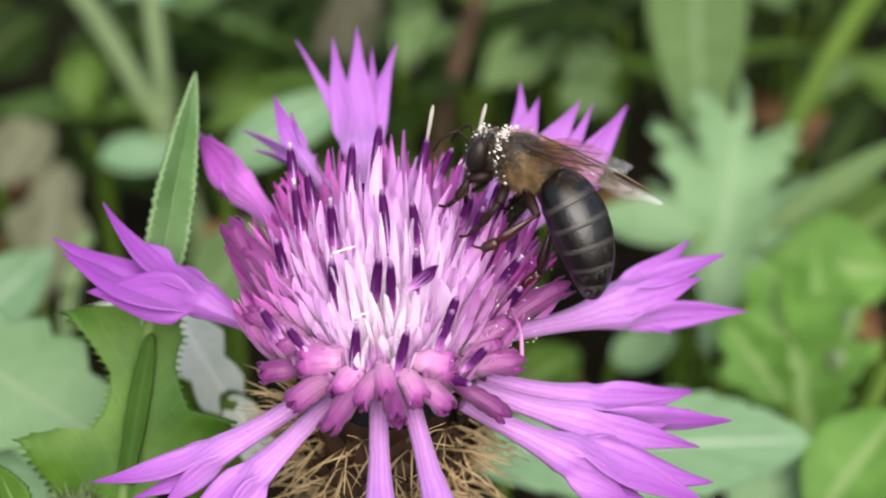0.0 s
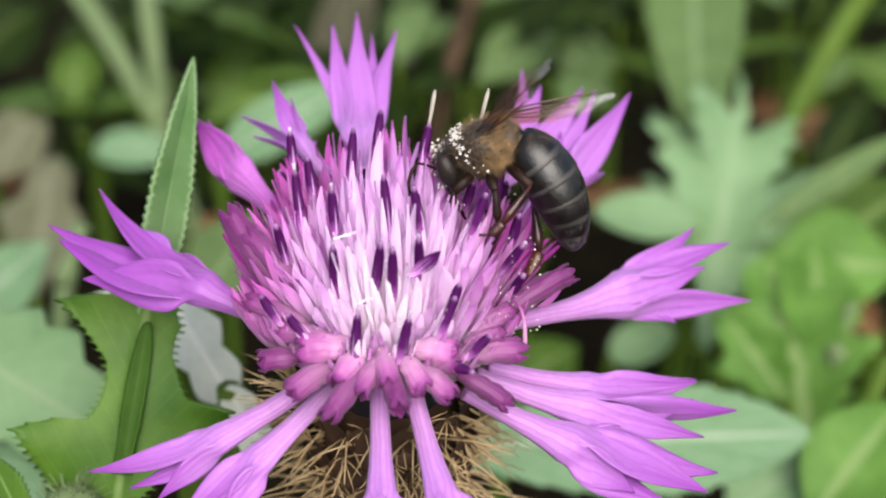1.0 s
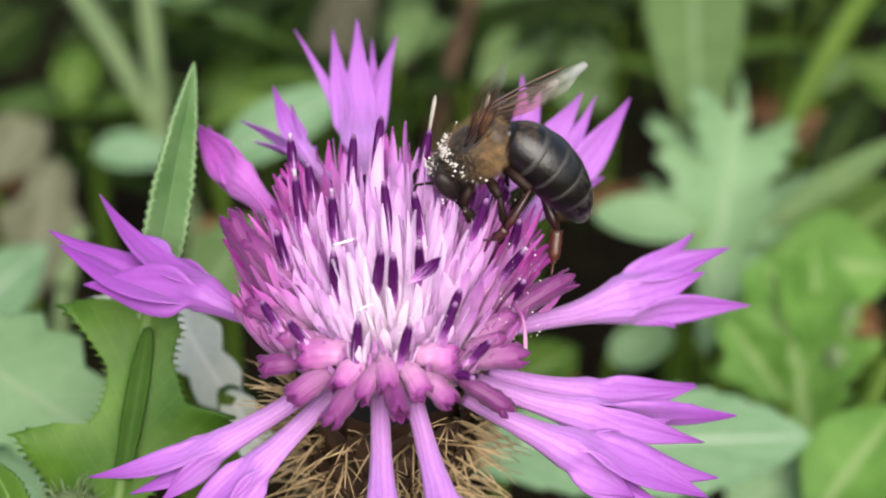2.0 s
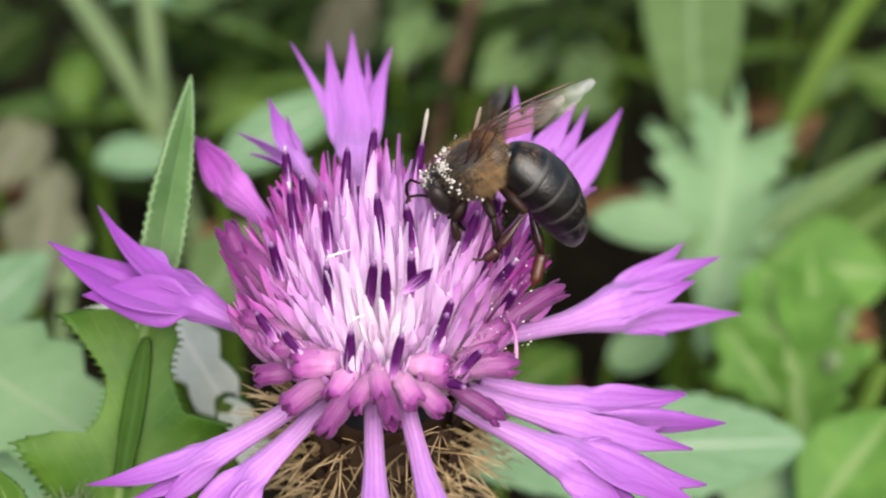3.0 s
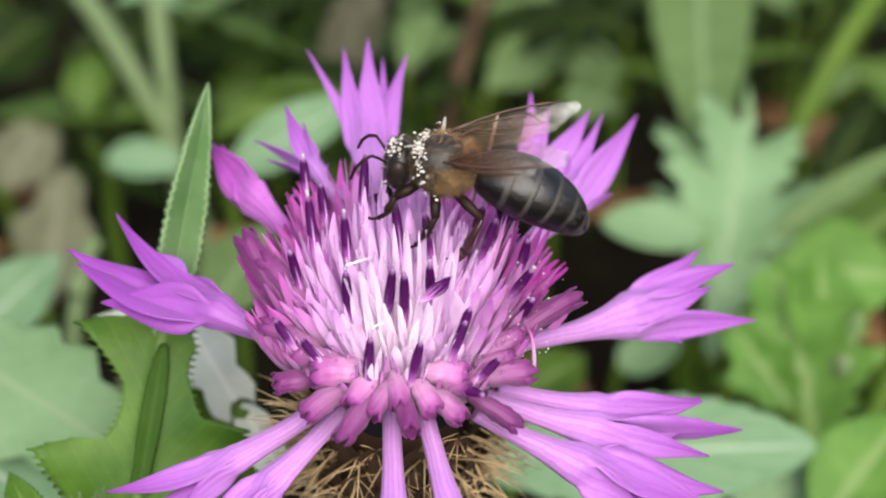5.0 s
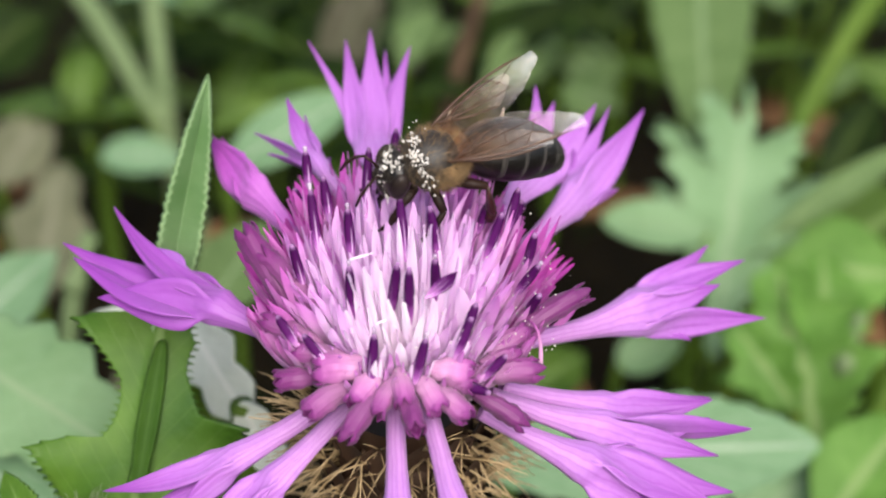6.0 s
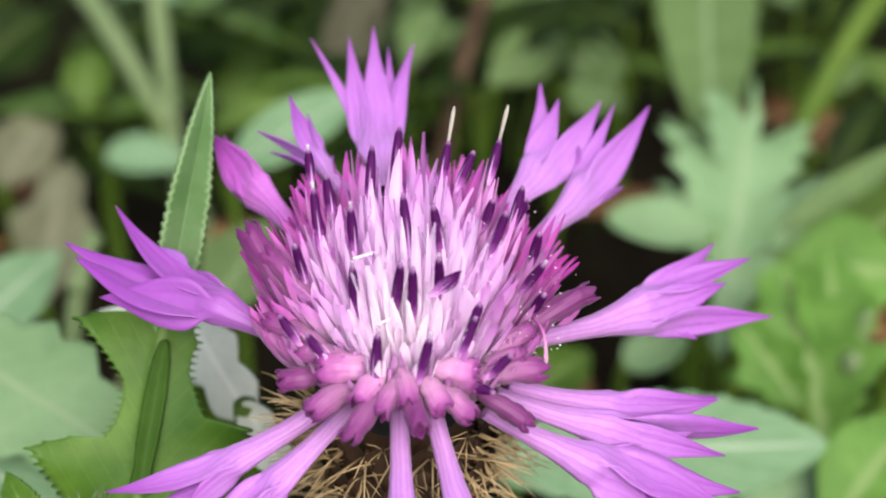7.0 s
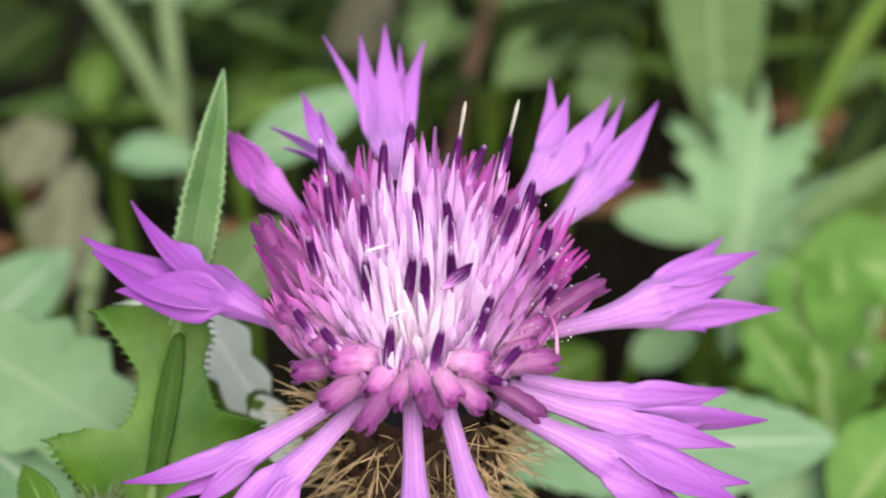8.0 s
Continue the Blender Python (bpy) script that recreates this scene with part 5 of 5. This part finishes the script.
tongue.tube([mm(1.0, 0.4, -1.9), mm(1.15, 0.3, -2.8)], [0.2 * MM, 0.08 * MM], 6)
tongue.tube([mm(1.0, -0.4, -1.9), mm(1.15, -0.3, -2.8)], [0.2 * MM, 0.08 * MM], 6)
part("tongue", tongue, BEE_LEG, HEAD)
part("fur", fur((0.5, 0, -0.35), (0.9, 1.6, 1.45), 1500, 0.42, 8, lambda d: abs(d.y) > 0.62, (0.2, 0, 0.3)), BEE_FUR_DARK, HEAD)
part("pollen", dust([((0.85, 0.35, 0.95), 0.2, 34), ((0.95, -0.4, 0.9), 0.2, 30), ((1.25, 0.0, 0.45), 0.25, 26), ((1.35, 0.3, -0.2), 0.25, 18), ((1.1, 0.9, -1.1), 0.3, 12)], 6), POLLEN, HEAD, "white pollen grains")

# abdomen: six overlapping plates on a tapering, down-curved body
ABDOMEN = part("abdomen", (lambda s: (s.tube([mm(0.5, 0, 0.1), mm(0, 0, 0.05), mm(-0.6, 0, 0)], [0.5 * MM, 0.55 * MM, 0.9 * MM], 12), s)[1])(Shape()), BEE_BLACK, BEE,
               place=Matrix.Translation(mm(-2.1, 0, -0.2)))


def belly(s):
    """Centre line, height, radius of the abdomen at s from 0 to 1."""
    a = 0.75 * s
    x, z = -8.1 * math.sin(a) / 0.75, -8.1 * (1 - math.cos(a)) / 0.75
    r = 1.95 * (math.sin(math.pi * (0.05 + 0.945 * s) ** 0.80)) ** 0.50 if s < 0.999 else 0.0
    return vec(x, 0, z), vec(-math.cos(a), 0, -math.sin(a)), max(r, 0.12)


for seg in range(6):
    s0, s1 = (0.0, 0.20, 0.37, 0.54, 0.70, 0.85)[seg], (0.25, 0.42, 0.59, 0.75, 0.89, 1.0)[seg]
    sh = Shape()
    rows = []
    for k in range(15):
        t = k / 14
        c, w, r = belly(s0 + (s1 - s0) * t)
        r = r * (0.955 + 0.075 * math.sin(math.pi * 0.5 * min(1.0, 0.25 + 0.9 * t)) - (0.05 if k == 14 and seg < 5 else 0))
        up = vec(-w.z, 0, w.x) * -1
        rows.append([sh.point((c + vec(0, 1, 0) * (r * 1.04 * math.cos(q)) + up * (r * 0.90 * math.sin(q))) * MM, 0, t) for q in (2 * math.pi * i / 32 for i in range(32))])
    for k, (a, b) in enumerate(zip(rows, rows[1:])):
        sh.slot = 1 if k >= 11 and seg < 5 else 0
        sh.grid([a, b], True)
    sh.slot = 0
    sh.face(*rows[-1])
    sh.face(*reversed(rows[0]))
    part("abdomen_plate", sh, [BEE_BLACK, BEE_BAND], ABDOMEN)
tail = Shape()
rnd_tail = random.Random(2)
for i in range(300):
    s = rnd_tail.choice((0.02, 0.03, 0.05, 0.07, 0.09, 0.11, 0.13))
    c, w, r = belly(s)
    q = rnd_tail.uniform(0, 6.283)
    up = vec(w.z, 0, -w.x)
    d = (vec(0, 1, 0) * math.cos(q) + up * math.sin(q))
    p = c + d * (r * 0.97)
    e = p + (d * 0.5 + w * rnd_tail.uniform(0.2, 1.2)).normalized() * rnd_tail.uniform(0.2, 0.55)
    sd = w.cross(d) * 0.012
    a, b, t = tail.point((p + sd) * MM), tail.point((p - sd) * MM), tail.point(e * MM)
    tail.face(a, b, t)
part("hair_fringe", tail, BEE_FUR, ABDOMEN)
bloom = Shape()
for i in range(1100):
    s = min(0.96, rnd_tail.choice((0.24, 0.42, 0.60, 0.76, 0.9)) + rnd_tail.gauss(-0.02, 0.03))
    c, w, r = belly(s)
    q = rnd_tail.uniform(0, 6.283)
    up = vec(w.z, 0, -w.x)
    d = (vec(0, 1, 0) * math.cos(q) + up * math.sin(q) * 0.93)
    p = c + d * (r * 1.0)
    e = p + (d * 0.3 + w).normalized() * rnd_tail.uniform(0.15, 0.32)
    sd = w.cross(d) * 0.011
    a, b, t = bloom.point((p + sd) * MM), bloom.point((p - sd) * MM), bloom.point(e * MM)
    bloom.face(a, b, t)
part("hair_band", bloom, BEE_HAIR, ABDOMEN, "short grey hairs in bands")


def wing(name, side, hinge, length, width, hind):
    """A clear wing that reaches back from its hinge, with raised veins."""
    sh = Shape()
    n, m = 40, 14
    rows = []

    def edge(s):
        lead = width * (0.16 * math.sin(math.pi * min(s * 1.05, 1)) + 0.10 * s)
        trail = width * (1 - (0.05 * math.sin(31 * s) + 0.05 * math.sin(57 * s + 1)) * max(0.0, s - 0.55) * 2) * (0.80 * (math.sin(math.pi * min(s ** 0.75 * 0.93 + 0.03, 1)) ** 0.75))
        return lead, trail
    for k in range(n + 1):
        s = k / n
        lead, trail = edge(s)
        row = []
        for i in range(m + 1):
            y = lead - (lead + trail) * i / m
            row.append(sh.point(mm(-length * s, side * y, 0.14 * math.sin(7 * s) * (i / m) + 0.07 * math.sin(6.5 * y + 2 * s)), i / m, s))
        rows.append(row)
    sh.grid(rows)
    ob = part(name, sh, WING, BEE, "clear smoky wing", place=Matrix.Translation(hinge))
    ve = Shape()

    def vein(points, r=0.032):
        ve.tube([mm(-length * s, side * y, 0.14) for s, y in points], [r * MM] * (len(points) - 1) + [0.02 * MM], 5)
    lead = [(s, edge(s)[0]) for s in (0, 0.15, 0.3, 0.45, 0.6, 0.75, 0.9)]
    vein(lead, 0.075)
    if not hind:
        vein([(0, 0.0), (0.2, 0.05 * width), (0.42, 0.0), (0.62, -0.12 * width), (0.8, 0.1 * width)])
        vein([(0.05, -0.02 * width), (0.25, -0.2 * width), (0.45, -0.33 * width), (0.68, -0.4 * width)])
        vein([(0.42, 0.0), (0.45, -0.33 * width)])
        vein([(0.55, 0.16 * width), (0.62, -0.12 * width), (0.66, -0.4 * width)])
        vein([(0.05, -0.02 * width), (0.3, -0.42 * width), (0.5, -0.62 * width)])
    else:
        vein([(0, 0.0), (0.3, -0.1 * width), (0.6, -0.2 * width), (0.85, -0.1 * width)])
        vein([(0.1, -0.05 * width), (0.35, -0.4 * width), (0.6, -0.6 * width)])
    part("venation", ve, WING_VEIN, ob)
    return ob


WINGS = {}
for side in (1, -1):
    WINGS[side, 0] = wing("fore_wing", side, mm(-0.2, 1.35 * side, 1.25), 8.4, 2.45, False)
    WINGS[side, 1] = wing("hind_wing", side, mm(-0.8, 1.3 * side, 1.05), 5.8, 1.9, True)


def leg(hip, knee, ankle, toe, broad=0.0):
    """A leg in three joints; its base turns at the hip."""
    hip, knee, ankle, toe = vec(hip), vec(knee) - vec(hip), vec(ankle) - vec(hip), vec(toe) - vec(hip)
    f = Shape()
    f.tube([vec(0, 0, 0), knee * (0.5 * MM), knee * MM], [0.28 * MM, 0.36 * MM, 0.25 * MM], 8)
    ob = part("leg", f, BEE_LEG, BEE, place=Matrix.Translation(hip * MM))
    t = Shape()
    b = 0.29 + broad
    t.tube([knee * MM, (knee * 0.6 + ankle * 0.4) * MM, (knee * 0.25 + ankle * 0.75) * MM, ankle * MM], [0.17 * MM, 0.22 * MM + 0.5 * broad * MM, b * MM, 0.16 * MM + 0.5 * broad * MM], 10, flat=0.55 if broad else 1.0, up=(1, 0, 0))
    part("tibia", t, BEE_TIBIA if broad else BEE_LEG, ob)
    s = Shape()
    e = toe - ankle
    pts, rad = [], []
    for i in range(11):
        pts.append((ankle + e * (i / 10) + vec(0, 0, -0.25 * math.sin(math.pi * i / 10))) * MM)
        rad.append(((0.17 if i < 5 else 0.11) - (0.04 if i % 2 else 0)) * MM + (0.6 * broad * MM if i < 6 else 0))
    s.tube(pts, rad, 7)
    part("foot", s, BEE_RUST if broad > 0.4 else BEE_TIBIA if broad else BEE_LEG, ob)
    hairs = fur(tuple((knee + ankle) / 2), (0.25 + broad, 0.25 + broad, (ankle - knee).length * 0.4), 60, 0.35, int(abs(hip.x) * 10) + 3)
    part("leg_hairs", hairs, BEE_FUR_DARK, ob)
    return ob


LEGS = {}
for side in (1, -1):
    LEGS[side, 0] = leg((1.2, 0.9 * side, -1.3), (2.3, 1.7 * side, -1.9), (2.6, 1.9 * side, -3.3), (3.6, 1.8 * side, -4.2))
    LEGS[side, 1] = leg((0.1, 1.0 * side, -1.5), (-0.2, 2.5 * side, -2.2), (0.5, 2.6 * side, -4.0), (1.5, 2.5 * side, -5.2))
LEGS[1, 2] = leg((-1.1, 0.9, -1.4), (-2.6, 2.1, -2.6), (-1.0, 2.4, -4.9), (0.4, 2.2, -5.6), 0.30)
LEGS[-1, 2] = leg((-1.1, -0.9, -1.4), (-3.2, -2.2, -3.0), (-4.7, -2.2, -6.4), (-4.4, -2.0, -9.4), 0.45)


# ---- what moves ----
# seconds, the thorax in metres, its forward way, the way of its back
BEE_PATH = [
    (0.0, 0.0058, 0.0807, 0.121, -0.87, 0.46, 0.2, 0.26, 0.08, 0.96),
    (0.5, 0.0052, 0.0807, 0.1209, -0.89, 0.42, 0.14, 0.21, 0.12, 0.97),
    (1.0, 0.0029, 0.0826, 0.12, -0.93, 0.07, -0.35, -0.34, 0.18, 0.92),
    (1.5, 0.0022, 0.0833, 0.1199, -0.81, 0.05, -0.58, -0.58, 0.01, 0.81),
    (3.0, 0.0026, 0.0794, 0.1213, -0.88, 0.1, -0.47, -0.48, -0.13, 0.87),
    (3.5, 0.0035, 0.0802, 0.1212, -0.92, 0.01, -0.4, -0.4, 0.13, 0.91),
    (4.0, 0.0037, 0.0795, 0.1213, -0.94, -0.13, -0.33, -0.33, -0.0, 0.94),
    (4.5, 0.004, 0.0795, 0.122, -0.89, 0.31, 0.34, 0.28, -0.23, 0.93),
    (4.7, 0.0018, 0.0784, 0.1227, -0.93, 0.23, 0.28, 0.21, -0.29, 0.93),
    (5.8, -0.0028, 0.0815, 0.1217, -0.95, -0.3, -0.05, 0.08, -0.39, 0.92),
    (6.0, -0.0021, 0.0809, 0.1214, -0.91, -0.41, -0.01, 0.19, -0.43, 0.88),
    (6.2, -0.0042, 0.079, 0.1208, -0.89, -0.44, -0.11, 0.03, -0.31, 0.95),
    (6.5, -0.0037, 0.0803, 0.1211, -0.85, -0.53, -0.06, 0.15, -0.34, 0.93),
    (6.7, -0.0008, 0.0841, 0.1219, -0.91, -0.42, 0.07, 0.3, -0.52, 0.8),
    (6.8, -0.0001, 0.0858, 0.1221, -0.94, -0.27, 0.23, 0.33, -0.46, 0.82),
    (6.9, -0.0001, 0.0831, 0.1277, -0.76, -0.11, 0.64, 0.65, -0.12, 0.75),
    (7.0, 0.0100, 0.1000, 0.1560, -0.47, 0.45, 0.67, 0.65, -0.16, 0.72),
    (7.2, 0.0649, 0.2281, 0.2300, 0.20, 0.91, 0.36, 0.52, -0.41, 0.75),
    (8.0, 0.2792, 1.0010, 0.7879, 0.30, 0.89, 0.35, 0.49, -0.46, 0.74),
]
# seconds, degrees by which the abdomen droops
DROOP = [(0.0, 31), (0.5, 45), (1.0, 61), (1.5, 65), (3.0, 63), (3.5, 74), (4.0, 61), (4.5, 20), (4.7, 10), (5.8, 0), (6.0, 0), (6.2, 10), (6.5, 6), (6.7, 0), (6.8, -4), (6.9, -32), (8.0, 10)]
# seconds, then degrees by which the wings open, rise and roll: one side, the other side
WING_SET = [(0.0, 27, 16, -20, 8, -8, -10), (0.5, 34, 18, -20, 26, -12, -10), (1.0, 40, 25, -30, 18, -10, -15), (1.5, 36, 30, -30, 28, -18, -15), (3.0, 34, 40, -30, 20, -10, -15),
            (3.5, 38, 28, -30, 28, -20, -15), (4.0, 42, 36, -30, 15, -18, -15), (4.5, 33, 26, -15, 21, -9, 0), (4.7, 24, 28, -15, 29, 0, -5), (5.8, 24, 42, -20, 25, 6, -5),
            (6.0, 6, 18, -15, 21, 10, -5), (6.2, 4, 18, -15, 22, 8, -5), (6.5, 6, 20, -15, 19, 8, -5), (6.7, 35, 18, -5, 32, -8, 0), (6.8, 34, 13, 0, 38, -6, 0), (6.9, 75, 50, 0, 75, 50, 0), (7.0, 80, -10, 0, 80, -10, 0), (8.0, 80, 20, 0, 80, 20, 0)]
# seconds, degrees by which the legs swing
STEPS = [(0.0, 0), (0.5, 6), (1.0, -8), (1.5, 5), (3.0, -3), (3.5, 6), (4.0, 0), (4.5, -8), (5.8, 4), (6.0, -5), (6.5, 8), (6.8, -6), (6.9, 30), (8.0, 35)]


# seconds, degrees by which the hind legs reach back and turn out: one side, the other side
HIND_SWING = [(0.0, 4, 24, -20, 0), (0.5, 0, 30, -25, 5), (1.0, -18, 22, -36, 22), (1.5, -30, 15, -35, 30), (3.0, -30, 20, -38, 30), (3.5, -30, 30, -35, 30), (4.0, -33, 12, -25, 30), (4.5, 4, 8, -10, 10), (4.7, 12, 4, -5, 4),
              (5.8, 46, 0, 10, 0), (6.0, 52, 0, 14, 0), (6.5, 56, 0, 18, 0), (6.8, 50, 0, 14, 0), (6.9, 40, 0, 12, 0), (8.0, 40, 0, 12, 0)]


def bee_pose(x, y, z, fx, fy, fz, ux, uy, uz):
    f, u = vec(fx, fy, fz).normalized(), vec(ux, uy, uz)
    s = u.cross(f).normalized()
    u = f.cross(s)
    m = Matrix((f, s, u)).transposed().to_4x4()
    m.translation = (x, y, z)
    return m


def motions():
    walk(BEE, [(r[0], bee_pose(*r[1:])) for r in BEE_PATH])
    walk(ABDOMEN, [(t, Matrix.Translation(mm(-2.1, 0, -0.2)) @ pose(0, 0, 0, 0, -a, 0)) for t, a in DROOP])
    for (side, hind), ob in WINGS.items():
        hinge = Matrix.Translation(mm(-0.8, 1.3 * side, 1.05) if hind else mm(-0.2, 1.35 * side, 1.25))
        rows = []
        for t, o1, r1, w1, o2, r2, w2 in WING_SET:
            o, r, w = (o1, r1, w1) if side > 0 else (o2, r2, w2)
            rows.append((t, hinge @ pose(0, 0, 0, 0, 0, -side * (o + 4 * hind)) @ pose(0, 0, 0, 0, r - 2 * hind, 0) @ pose(0, 0, 0, w, 0, 0)))
        walk(ob, rows)
    for (side, k), ob in LEGS.items():
        hip = ob.matrix_basis.translation.copy()
        if k == 2:
            walk(ob, [(r[0], Matrix.Translation(hip) @ pose(0, 0, 0, 0, r[1 if side > 0 else 3], 0) @ pose(0, 0, 0, r[2 if side > 0 else 4], 0, 0)) for r in HIND_SWING])
            continue
        sign = (1, -1, 1)[k] * side
        walk(ob, [(t, Matrix.Translation(hip) @ pose(0, 0, 0, 0, sign * a, side * 0.5 * a)) for t, a in STEPS])


motions()
